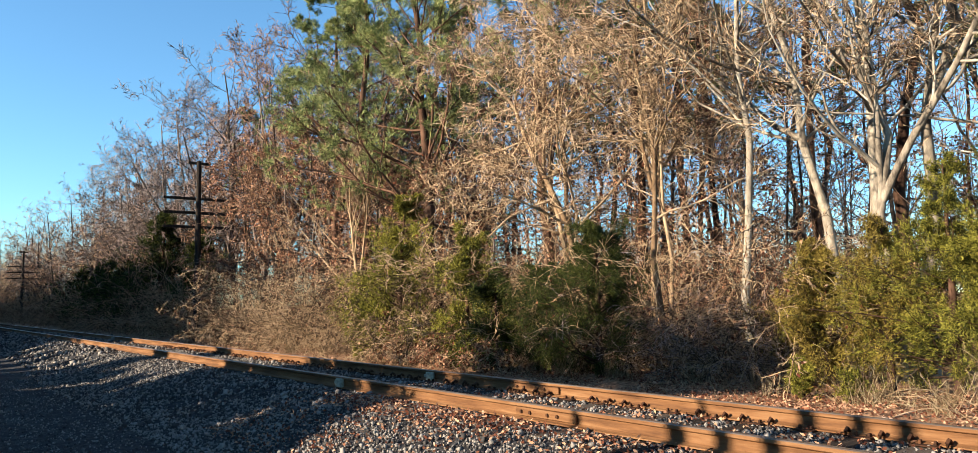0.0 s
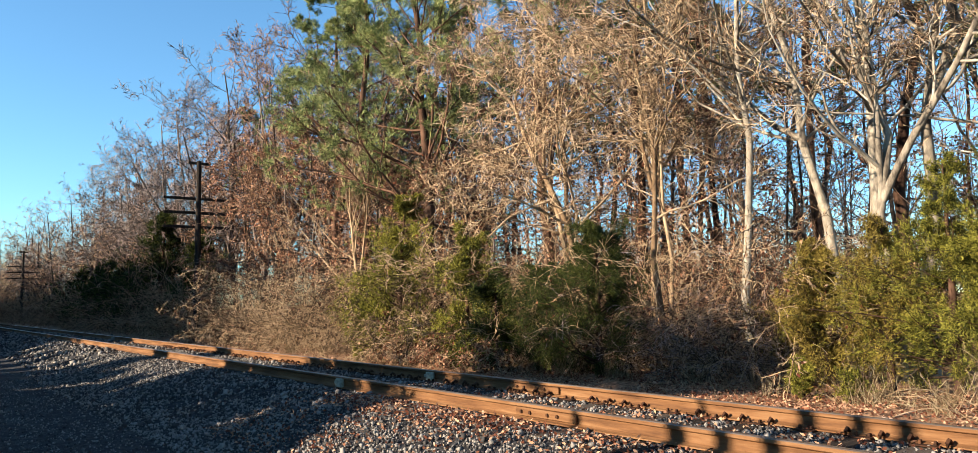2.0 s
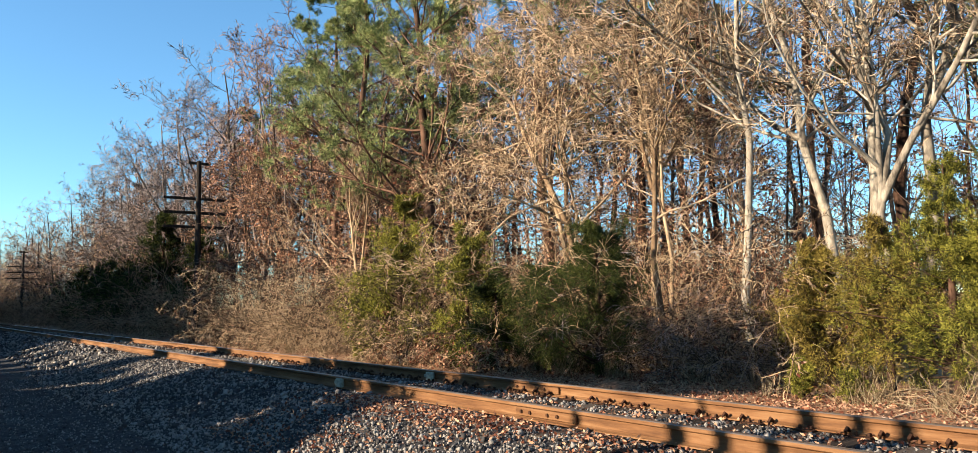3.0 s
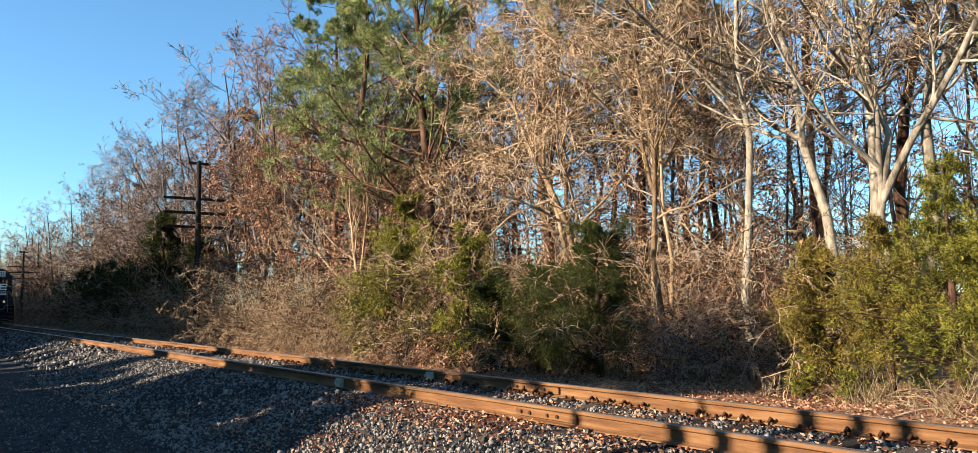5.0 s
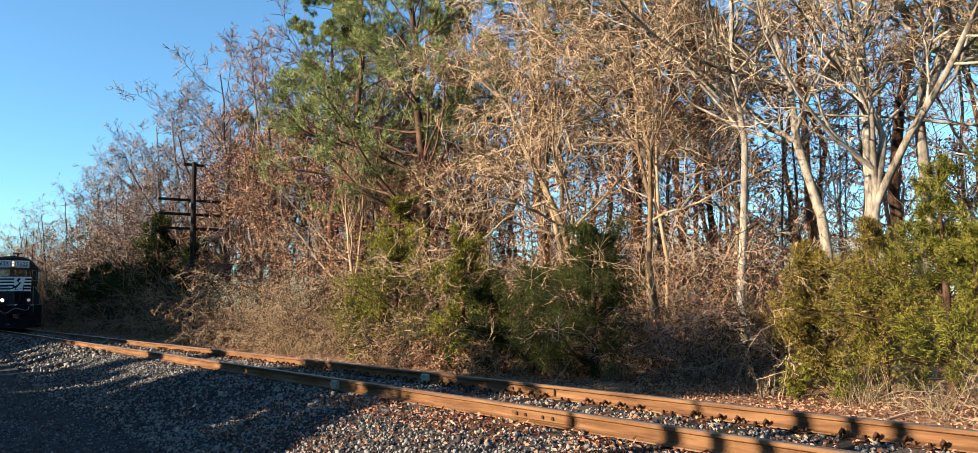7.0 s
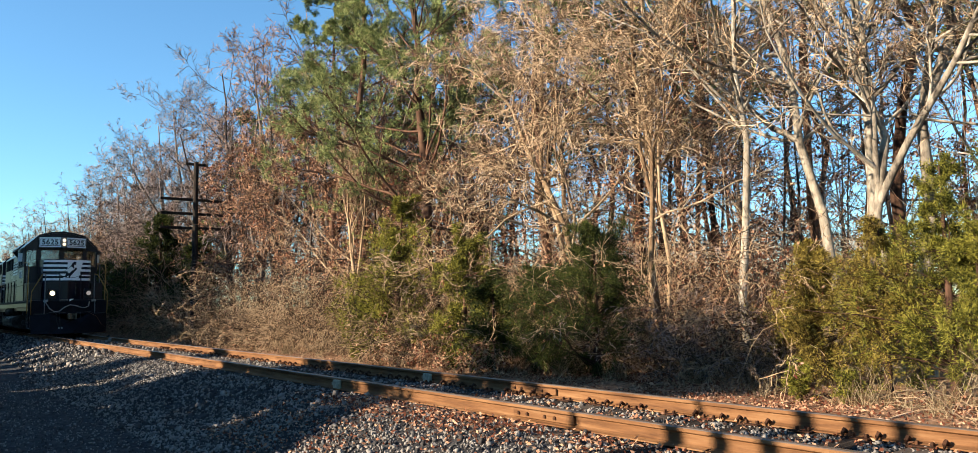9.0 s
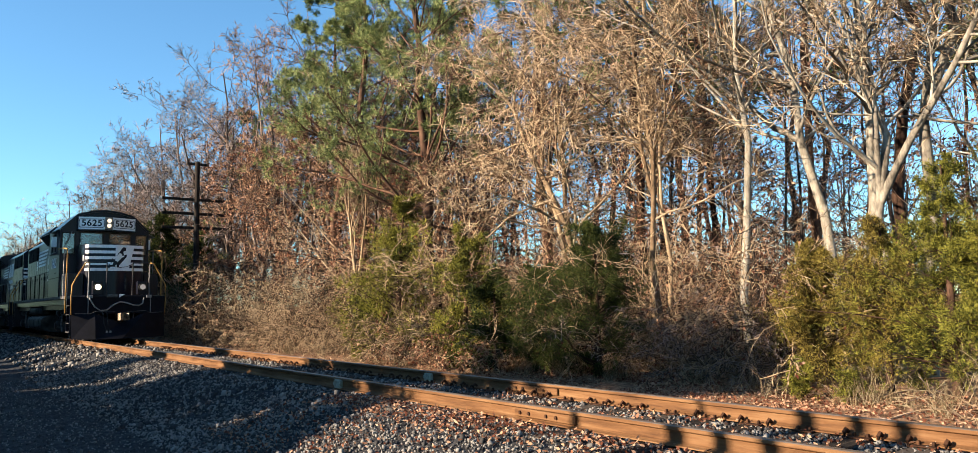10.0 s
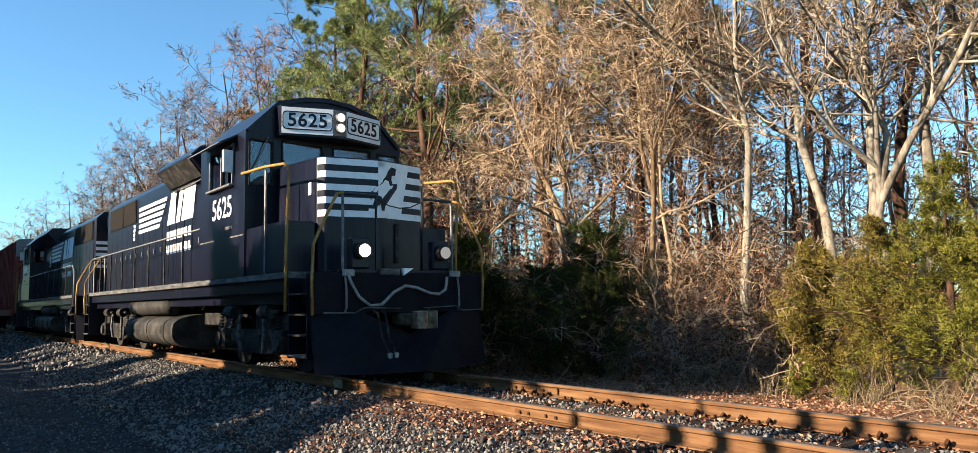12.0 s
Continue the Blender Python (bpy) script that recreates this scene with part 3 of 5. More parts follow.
def woodland():
    near = dict(split=True, lift=0.03, wiggle=0.2, spray=0.24, stout=1.5)
    # leafless trees at the right, with pale bark
    pale = "tall leafless tree with pale grey mottled bark"
    bare_tree("leafless_tree", -5.75, 13, 11, 0.1, (-0.3, 0.3), 21, "forked leafless tree with pale grey bark among cedars", M_BARK_PALE, M_TWIG, fork=((0.27, 2.0, 0.2, 4.6, 0.75), (0.28, -0.5, -0.6, 4.0, 0.6)), start=0.3, counts=(18, 8, 6, 2), angle=52, **near)
    bare_tree("leafless_tree", -5.6, 13.8, 12, 0.13, (1.6, 0.2), 22, pale, M_BARK_PALE, M_TWIG, fork=((0.35, 0.3, 0.2, 4.5, 0.6),), start=0.32, counts=(18, 8, 6, 2), angle=56, **near)
    bare_tree("leafless_tree", -7.0, 15, 13, 0.12, (0.1, 0.3), 23, pale, M_BARK_PALE, M_TWIG, fork=((0.5, -0.8, 0.0, 3.2, 0.55),), start=0.32, counts=(18, 8, 6, 2), angle=56, **near)
    bare_tree("leafless_tree", -7.1, 14, 12, 0.115, (-2.6, -0.2), 24, "leaning leafless tree with pale grey bark", M_BARK_PALE, M_TWIG, fork=((0.38, -3.4, -0.8, 2.9, 0.55), (0.45, -1.6, -0.5, 3.5, 0.5)), start=0.32, counts=(18, 8, 6, 2), angle=56, **near)
    bare_tree("leafless_tree", -8.4, 13, 12, 0.09, (-0.6, 0), 25, "slender leafless tree with mottled pale bark", M_BARK_PALE, M_TWIG, start=0.38, counts=(14, 8, 6, 2), angle=60, **near)
    bare_tree("leafless_tree", -9.9, 12, 9, 0.07, (-0.5, 0.2), 26, "slender leafless tree with tan bark", M_BARK_TAN, M_TWIG, fork=((0.4, -1.0, 0, 3.0, 0.7),), start=0.34, counts=(14, 8, 6, 2), angle=60, **near)
    bare_tree("leafless_tree", -10.2, 12.8, 9, 0.055, (0.2, 0.2), 27, "slender leafless tree with tan bark", M_BARK_TAN, M_TWIG, start=0.34, counts=(12, 7, 6, 2), angle=60, **near)
    bare_tree("leafless_tree", -3.9, 14.6, 11, 0.09, (-0.8, 0.2), 34, pale, M_BARK_PALE, M_TWIG, start=0.25, counts=(18, 8, 6, 2), angle=56, **near)
    bare_tree("leafless_tree", -5.2, 17, 12, 0.1, (0.6, 0.2), 35, pale, M_BARK_PALE, M_TWIG, start=0.25, counts=(18, 8, 6, 2), angle=56, **near)
    # broad tan crowns in the middle
    broad = dict(split=True, angle=66, lift=-0.015, length=0.46, wiggle=0.2, spray=0.28, stout=1.5)
    bare_tree("leafless_tree", -11.9, 12.2, 8.5, 0.1, (-4.2, -0.3), 28, "leaning leafless tree with a wide tan crown", M_BARK_TAN, M_TWIG, start=0.24, counts=(26, 9, 6, 2), **broad)
    bare_tree("leafless_tree", -13.4, 13, 9.5, 0.085, (-1.2, -0.3), 29, "leafless tree with a dense tan crown", M_BARK_TAN, M_TWIG, start=0.3, counts=(24, 9, 6, 2), **broad)
    bare_tree("leafless_tree", -11.3, 13.6, 10, 0.085, (0.4, -0.3), 30, "leafless tree with a dense tan crown", M_BARK_TAN, M_TWIG, start=0.32, counts=(24, 9, 6, 2), **broad)
    bare_tree("leafless_tree", -14.8, 14.5, 11, 0.09, (-0.4, -0.3), 33, "leafless tree with a dense tan crown", M_BARK_TAN, M_TWIG, start=0.36, counts=(22, 8, 6, 2), **broad)
    bare_tree("leafless_tree", -16.2, 12.4, 6, 0.06, (-0.8, -0.5), 31, "small leafless tree with arching tan branches", M_BARK_TAN, M_TWIG, start=0.16, counts=(18, 8, 6, 2), **broad)
    # young tree that fans out from the brush, and rust-leaved ones behind it
    bare_tree("sapling", -22.3, 12, 8.5, 0.07, (-3.2, 0.3), 32, "young leafless tree that fans out from the brush", M_BARK_TAN, M_TWIG, fork=((0.2, -2.6, -0.3, 4.6, 0.8), (0.22, 0.4, 0, 5.0, 0.7), (0.18, -3.6, 0, 3.4, 0.6)), start=0.3, counts=(10, 7, 5, 2), angle=36, split=True)
    rusty = [bare_tree("leafless_tree", x, y, h, 0.08, (lx, 0), 40 + i, "slim tree with clinging rust-brown leaves", M_BARK_GREY, M_TWIG_RED, start=0.12, counts=(17, 7, 5, 2), angle=62, lift=0.0, leaves=lv, fine=1.9, grain=2, spray=0.25, wiggle=0.2)
             for i, (x, y, h, lv, lx) in enumerate(((-25, 14, 8, 5200, 0.8), (-29, 13.5, 9, 5600, -0.7), (-33, 14, 10, 2200, -1.0)))]
    rng = np.random.default_rng(9)
    for i, (x, y) in enumerate(((-21, 15.5), (-36.5, 13.5), (-17.5, 16.5), (-24, 17), (-28, 16.5), (-32, 17), (-27, 20), (-36, 18), (-40, 17), (-44, 17), (-21, 19), (-17, 20), (-48, 16), (-32, 22), (-38, 23), (-45, 22), (-52, 19), (-14.5, 18), (-56, 17), (-11.5, 17.5), (-9, 21), (-13, 23), (-17, 25), (-22, 27), (-8, 25), (-12, 29), (-27, 27))):
        copy_thing(rusty[i % 3], Matrix(place(x, y)) @ pose(0, 0, 0, 0, 0, rng.uniform(0, 360)))
    # tall bare crowns towards the left
    crowns = []
    leaders = ((0.18, -2.6, 0.3, 7.5, 0.7), (0.24, 2.2, -0.4, 7.5, 0.65), (0.3, -0.8, -1.6, 7.0, 0.6))
    for i, (x, y, h, tw, lx) in enumerate(((-33, 16, 14.5, M_TWIG_RED, -0.5), (-38, 15, 15, M_TWIG_RED, -1), (-41, 14.5, 15, M_TWIG_GREY, -1.6), (-49, 14, 14.5, M_TWIG_GREY, -1.5), (-29, 17, 14, M_TWIG_RED, 0), (-57, 15, 15, M_TWIG_GREY, -1))):
        crowns.append(bare_tree("leafless_tree", x, y, h, 0.16, (lx, -0.4), 60 + i, "tall leafless tree with a wide crown of grey-brown twigs", M_BARK_GREY, tw, start=0.22, counts=(15, 9, 7, 2), angle=54, lift=0.04, fine=1.8, stout=1.6, length=0.42, wiggle=0.25, spray=0.22, fork=leaders))
    for i, (x, y) in enumerate(((-35.5, 17.5), (-31, 19), (-43, 18.5), (-37, 21), (-26.5, 19), (-40, 24), (-33, 25), (-49.5, 20), (-44.5, 15.5), (-36, 14.8))):
        copy_thing(crowns[(0, 1, 4)[i % 3]], Matrix(place(x, y)) @ pose(0, 0, 0, 0, 0, rng.uniform(0, 360)) @ Matrix.Scale(0.9, 4))
    for i, (x, y, big) in enumerate(((-53, 17, 0.95), (-63, 15, 0.95), (-70, 17, 0.92), (-78, 15, 0.9), (-87, 16, 0.85))):
        copy_thing(crowns[(3, 5, 2)[i % 3]], Matrix(place(x, y)) @ pose(0, 0, 0, 0, 0, rng.uniform(0, 360)) @ Matrix.Scale(big, 4))
    # pines
    big = dict(subs=10, tufts=7, needles=16, nl=0.2, nw=0.013)
    pine("pine_tree", -19.2, 13, 15, 5.4, 71, "big spreading pine with dark green needles", 0.22, 46, 0.25, (-1.6, 0), M_NEEDLE, lift=0.02, angle=58, bias=(-0.45, -0.2, 0), **big)
    pine("pine_tree", -24.5, 13.2, 15.5, 4.2, 72, "big spreading pine with dark green needles", 0.22, 28, 0.4, (0.4, 0), M_NEEDLE, lift=0.05, **big)
    pine("pine_tree", -29, 14.5, 15.0, 3.4, 73, "tall pine with yellow-green needles", 0.2, 28, 0.55, (0, 0), M_NEEDLE, **big)
    pine("pine_tree", -42.5, 15.5, 13.0, 2.2, 74, "thin pine with yellow-green needles", 0.14, 18, 0.45, (0, 0), M_NEEDLE, subs=7, needles=11, nw=0.03)
    pine("pine_tree", -16.5, 15, 14, 3.2, 75, "tall pine with dark green needles", 0.17, 26, 0.5, (0, 0), M_NEEDLE, **big)
    # straight dark pines that fill the depth of the wood
    srcs = [pine("pine_tree", -14 - 4 * i, 20 + 2 * i, 17, 2.8, 80 + i, "straight dark pine trunk deep in the wood", 0.12 + 0.02 * i, 20, 0.5, (0.3 * i - 0.3, 0), M_NEEDLE_DARK, subs=8, tufts=2, needles=5, k=7, nw=0.06, nl=0.3) for i in range(3)]
    for i in range(38):
        y = rng.uniform(17, 36)
        x = -y * rng.uniform(0.2, 1.7) + rng.uniform(-1.5, 1.5)
        copy_thing(srcs[i % 3], Matrix(place(x, y)) @ pose(0, 0, 0, 0, rng.uniform(-2, 2), rng.uniform(0, 360)))
    # thin saplings between them
    sap = [bare_tree("sapling", -9 - i, 17, 8, 0.045, (0.3, 0.2), 90 + i, "thin leafless sapling in the wood", M_BARK_GREY, M_TWIG_RED, counts=(11, 5, 4, 0), start=0.2, fine=1.6, angle=60, lift=0.02, grain=2, split=True) for i in range(3)]
    for i in range(36):
        y = rng.uniform(14.5, 28)
        x = -y * rng.uniform(0.3, 2.1)
        copy_thing(sap[i % 3], Matrix(place(x, y)) @ pose(0, 0, 0, rng.uniform(-5, 5), rng.uniform(-5, 5), rng.uniform(0, 360)))
    # the tree line that runs on beside the track
    far = [bare_tree("leafless_tree", -58 - 7 * i, 13 + i, 11 + i, 0.14, (-1.0, -0.5), 100 + i, "leafless tree in the line beside the track", M_BARK_GREY, (M_TWIG_GREY, M_TWIG_RED, M_TWIG)[i], counts=(16, 9, 8, 0), start=0.14, angle=64, lift=0.03, fine=2.2, length=0.45, grain=3, spray=0.26) for i in range(3)]
    for i in range(50):
        x = -54 - 3.9 * i * (1 + 0.012 * i) + rng.uniform(-2, 2)
        copy_thing(far[i % 3], Matrix(place(x, rng.uniform(12, 26))) @ pose(0, 0, 0, 0, 0, rng.uniform(0, 360)))
    for i in range(26):
        x = -72 - 3.6 * i + rng.uniform(-1.5, 1.5)
        copy_thing(far[(i + 1) % 3], Matrix(place(x, rng.uniform(12, 17))) @ pose(0, 0, 0, 0, 0, rng.uniform(0, 360)))


def edge_plants():
    green = "bushy yellow-green cedar at the edge of the wood"
    cedar("cedar", -4.3, 11.5, 3.4, 1.2, 201, green, n=140, size=0.7, dens=3, low=0.1, slim=0.6)
    cedar("cedar", -2.7, 11.9, 3.6, 1.3, 202, green, n=130, size=0.7, dens=3, low=0.08, slim=0.6)
    cedar("cedar", -3.75, 11.0, 2.5, 1.05, 231, green, n=90, size=0.7, dens=2, slim=0.65, low=0.12)
    cedar("cedar", -5.2, 11.5, 2.7, 0.9, 232, "thin olive cedar tangled with bare vines", M_CEDAR_BROWN, n=100, size=0.7, dens=2, slim=0.75, low=0.1)
    cedar("cedar", -6.2, 11.6, 2.4, 0.85, 204, "bushy cedar with bronzed olive foliage", M_CEDAR_BROWN, n=170, size=0.7, dens=3, low=0.08, slim=0.75, lean=(-0.15, 0))
    cedar("cedar_seedling", -5.95, 10.4, 0.62, 0.3, 205, "small bright green cedar seedling in leaf litter", n=44, sprays=9, size=0.5, dens=2)
    cedar("cedar_seedling", -5.35, 10.55, 0.42, 0.34, 206, "small bright green cedar seedling in leaf litter", n=44, sprays=9, size=0.5, dens=2)
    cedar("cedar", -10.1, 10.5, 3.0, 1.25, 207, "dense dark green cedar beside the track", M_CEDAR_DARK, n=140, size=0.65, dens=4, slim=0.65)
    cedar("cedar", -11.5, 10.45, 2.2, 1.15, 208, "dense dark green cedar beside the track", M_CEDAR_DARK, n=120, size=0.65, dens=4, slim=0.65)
    cedar("cedar", -14.2, 10.4, 3.2, 1.0, 209, green, n=130, size=0.95, dens=2, slim=0.8, lean=(0.3, -0.2))
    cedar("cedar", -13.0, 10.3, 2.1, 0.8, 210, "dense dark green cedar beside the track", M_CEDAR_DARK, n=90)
    cedar("cedar", -17.4, 10.4, 4.4, 1.25, 211, green, n=150, size=1.0, dens=2, slim=0.8, lean=(0.5, 0))
    cedar("cedar", -19.0, 10.6, 2.6, 1.0, 212, green, n=110, size=1.0, dens=2, slim=0.8)
    cedar("cedar_seedling", -18.3, 9.9, 0.9, 0.4, 213, "small bright green cedar seedling in leaf litter", n=40, sprays=9)
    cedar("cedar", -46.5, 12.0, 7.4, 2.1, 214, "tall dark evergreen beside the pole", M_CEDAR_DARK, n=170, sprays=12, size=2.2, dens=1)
    # Dark bushes put in so that the shaded brush here turns near black.
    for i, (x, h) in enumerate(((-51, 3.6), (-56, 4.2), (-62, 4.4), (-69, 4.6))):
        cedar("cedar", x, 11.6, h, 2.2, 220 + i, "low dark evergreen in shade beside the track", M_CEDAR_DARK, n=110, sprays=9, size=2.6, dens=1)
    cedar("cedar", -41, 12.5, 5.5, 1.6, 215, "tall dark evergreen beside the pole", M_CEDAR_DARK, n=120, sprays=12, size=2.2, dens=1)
    for x, y, h, k in ((-14.3, 9.75, 0.95, 0), (-12.9, 9.9, 0.7, 1), (-16.3, 9.8, 0.8, 2)):
        shrub("dead_bush", x, y, h, 0.35, 340 + k, "low dead bush with red-brown withered leaves", 16, M_TWIG_RED, (4, 4, 0), 900, thick=0.8)
    rng = np.random.default_rng(3)
    # tan brush along the edge
    tan = "tangle of bare tan brush and vines"
    kinds = [shrub("brush", -15.8, 10.6, 2.2, 1.3, 301, tan, 26, M_TWIG_BRUSH, (5, 4, 3)), shrub("brush", -21.5, 10.6, 2.4, 1.5, 302, tan, 34, M_TWIG_BRUSH, (6, 5, 3), thick=1.2),
             shrub("brush", -24.5, 10.8, 2.6, 1.5, 303, tan, 34, M_TWIG_BRUSH, (6, 5, 3), 700, thick=1.2)]
    kinds.append(shrub("brush", -8.6, 11.5, 1.7, 1.2, 304, "low tangle of grey bare brush", 24, M_TWIG_GREY, (5, 4, 3), thick=0.9))
    for x, y, k in ((-7.3, 11.6, 3), (-9.3, 11.9, 3), (-8.0, 12.3, 2), (-12.8, 11.8, 1), (-15.7, 11.2, 2), (-16.4, 11.8, 0), (-20.4, 11.2, 0), (-22.8, 11.0, 1), (-23.5, 11.6, 2), (-26.5, 10.9, 1),
                    (-28, 11.3, 0), (-30, 11.2, 2), (-31.5, 11.0, 1), (-33.5, 11.6, 0), (-37, 11.5, 2), (-39.5, 11.2, 1), (-9.6, 12.4, 2), (-11, 12.6, 0), (-14.4, 12.4, 1), (-18.5, 12.2, 0), (-20, 12.6, 2)):
        copy_thing(kinds[k], Matrix(place(x, y)) @ pose(0, 0, 0, 0, 0, rng.uniform(0, 360)))
    # brown thicket deeper in, down to the ground
    deep = [shrub("thicket", -12 - 3 * i, 15, 3.2, 1.8, 320 + i, "brown thicket of bare stems with dead leaves", 26, M_TWIG_RED, (5, 4, 0), 900, thick=1.6) for i in range(2)]
    for i in range(42):
        y = rng.uniform(13.5, 26)
        x = -y * rng.uniform(0.28, 2.3)
        copy_thing(deep[i % 2], Matrix(place(x, y)) @ pose(0, 0, 0, 0, 0, rng.uniform(0, 360)))
    for i in range(34):
        y = rng.uniform(14.5, 25)
        x = -y * rng.uniform(0.45, 1.15)
        copy_thing(deep[i % 2], Matrix(place(x, y)) @ pose(0, 0, 0, 0, 0, rng.uniform(0, 360)))
    shrub("dead_bush", -8.4, 11.1, 0.32, 1.3, 345, "low heap of fallen red-brown twigs and leaves", 30, M_TWIG_RED, (4, 4, 0), 1500, droop=-0.2, thick=0.8)
    shrub("vine", -3.6, 10.7, 1.5, 1.0, 346, "long arching bare grey vine stems", 9, M_TWIG_GREY, (2, 1, 0), droop=-0.12, thick=1.1)
    shrub("brush", -3.2, 10.4, 0.6, 1.2, 347, "low tangle of dry straw-coloured stems", 46, M_GRASS, (3, 3, 0), droop=-0.12, thick=0.8)
    far = shrub("thicket", -52, 12, 4.2, 3.2, 330, "brown thicket of bare stems with dead leaves", 30, M_TWIG_RED, (6, 5, 0), 900, thick=2.0)
    for i in range(40):
        x = -40 - 3.5 * i
        copy_thing(far, Matrix(place(x, rng.uniform(11.2, 13.5))) @ pose(0, 0, 0, 0, 0, rng.uniform(0, 360)))
    for i in range(26):
        x = rng.uniform(-12, -2.5)
        grass_tuft("grass_tuft", x, rng.uniform(10, 11.2), rng.uniform(0.3, 0.7), 40, 400 + i, "tuft of dry straw-coloured grass")
    for i in range(18):
        grass_tuft("grass_tuft", rng.uniform(-34, -12), rng.uniform(9.4, 10.4), rng.uniform(0.3, 0.8), 40, 430 + i, "tuft of dry straw-coloured grass")
    utility_pole(-35.0, 10.5, 8.2, ((8.1, 0.9), (6.45, 3.0), (5.8, 3.0), (5.15, 3.0)))
    utility_pole(-99.0, 10.6, 8.2, ((8.1, 0.9), (6.45, 3.0), (5.8, 3.0), (5.15, 3.0)))


# ---- train ----
# Blue in the black stands in for bluish skylight on the paint.
M_BLACK = material("black_gloss_paint", [(0.0018, 0.0022, 0.006), (0.0034, 0.004, 0.011), (0.0085, 0.009, 0.019)], 3.0, 0.3, bump=0.15, bump_scale=5, bump_dist=0.004, stretch=(2.2, 2.2, 0.3))
M_BLACK.node_tree.nodes["Principled BSDF"].inputs["Specular IOR Level"].default_value = 0.24
M_UNDER = material("grimy_black_running_gear", [(0.00544, 0.0049, 0.0049), (0.0185, 0.0174, 0.0163), (0.0653, 0.0577, 0.05)], 5, 0.75, bump=0.5, bump_scale=25)
M_PLOUGH = material("black_plough_paint", [(0.000864, 0.00102, 0.00288), (0.00192, 0.00224, 0.00576), (0.00432, 0.00434, 0.00864)], 4, 0.6, bump=0.2, bump_scale=12)
# Grey is wear plus, on the walkway edge, sunlight put into the colour.
M_SILL = material("dusty_grey_sill", [(0.0272, 0.0272, 0.02856), (0.0748, 0.07276, 0.07072), (0.1496, 0.1428, 0.1326)], 4, 0.7, stretch=(0.6, 1, 3))
M_TANK = material("dusty_dark_tank", [(0.0102, 0.00952, 0.00884), (0.0272, 0.02516, 0.02244), (0.0578, 0.05236, 0.04624)], 3, 0.65)
M_WHITE = material("white_paint", [(0.72, 0.72, 0.72), (0.82, 0.82, 0.82), (0.86, 0.86, 0.86)], 5, 0.5, bump=0.05)
M_BOARD = material("pale_number_board", [(0.74, 0.74, 0.73), (0.82, 0.82, 0.81), (0.86, 0.86, 0.85)], 5, 0.45, bump=0)
M_YELLOW = material("faded_yellow_handrail", [(0.204, 0.102, 0.0272), (0.3128, 0.17, 0.0476), (0.374, 0.2312, 0.0884)], 8, 0.6, bump=0.1)
M_GREYBAR = material("grey_handrail", [(0.0544, 0.0544, 0.0578), (0.1088, 0.1088, 0.1122), (0.1768, 0.1768, 0.1768)], 8, 0.5, bump=0.1)
M_GLASS = material("dark_window_glass", [(0.01, 0.013, 0.016), (0.018, 0.024, 0.03), (0.03, 0.038, 0.046)], 2, 0.06, bump=0)
M_PANE = M_GLASS.copy()
M_PANE.name = "clear_cab_glass"
_b = M_PANE.node_tree.nodes["Principled BSDF"]
_b.inputs["Transmission Weight"].default_value, _b.inputs["IOR"].default_value, _b.inputs["Roughness"].default_value = 1.0, 1.75, 0.01
for _l in list(_b.inputs["Base Color"].links):
    M_PANE.node_tree.links.remove(_l)
_b.inputs["Base Color"].default_value = (0.72, 0.84, 0.9, 1)
M_GRILLE = material("dusty_brown_grille", [(0.00408, 0.0034, 0.00306), (0.01088, 0.0085, 0.0068), (0.02176, 0.017, 0.01292)], 20, 0.8, bump=0.6)
M_STEEL = material("worn_bright_steel", [(0.068, 0.051, 0.034), (0.1768, 0.136, 0.0952), (0.34, 0.2856, 0.2176)], 9, 0.45, 0.6)
M_LAMPPLATE = material("tan_metal_plate", [(0.17, 0.136, 0.1088), (0.2448, 0.204, 0.17), (0.2856, 0.2516, 0.2176)], 6, 0.6, bump=0)
M_HOSE = material("pale_grey_hose", [(0.1496, 0.1428, 0.136), (0.2448, 0.2312, 0.2176), (0.3264, 0.3128, 0.2924)], 10, 0.7)
M_LAMP = glow("lit_headlamp", (1.0, 0.78, 0.48), 3.2)
M_LAMP_TOP = glow("lit_twin_headlamp", (1.0, 0.84, 0.58), 0.42)
M_LAMP_DIM = glow("dim_headlamp", (1.0, 0.9, 0.8), 0.08)
M_BOXCAR = material("oxide_red_paint", [(0.1156, 0.0204, 0.01496), (0.1904, 0.0374, 0.0272), (0.2448, 0.068, 0.051)], 2.5, 0.65, stretch=(1, 1, 0.35))
M_GALV = material("galvanised_roof", [(0.1496, 0.1496, 0.1496), (0.2312, 0.2312, 0.2312), (0.306, 0.306, 0.2992)], 3, 0.6, 0.3)
M_CABIN = material("drab_cabin_lining", [(0.1, 0.11, 0.1), (0.16, 0.17, 0.16), (0.2, 0.21, 0.2)], 3, 0.8)


def prism(bm, outline, axis, a, b):
    """Outline (two coordinates) pushed along an axis from a to b."""
    def at(p, q):
        return {"x": (q, p[0], p[1]), "y": (p[0], q, p[1]), "z": (p[0], p[1], q)}[axis]
    lo = [bm.verts.new(at(p, a)) for p in outline]
    hi = [bm.verts.new(at(p, b)) for p in outline]
    n = len(outline)
    for i in range(n):
        bm.faces.new((lo[i], lo[(i + 1) % n], hi[(i + 1) % n], hi[i]))
    bm.faces.new(lo)
    bm.faces.new(hi)
    return bm


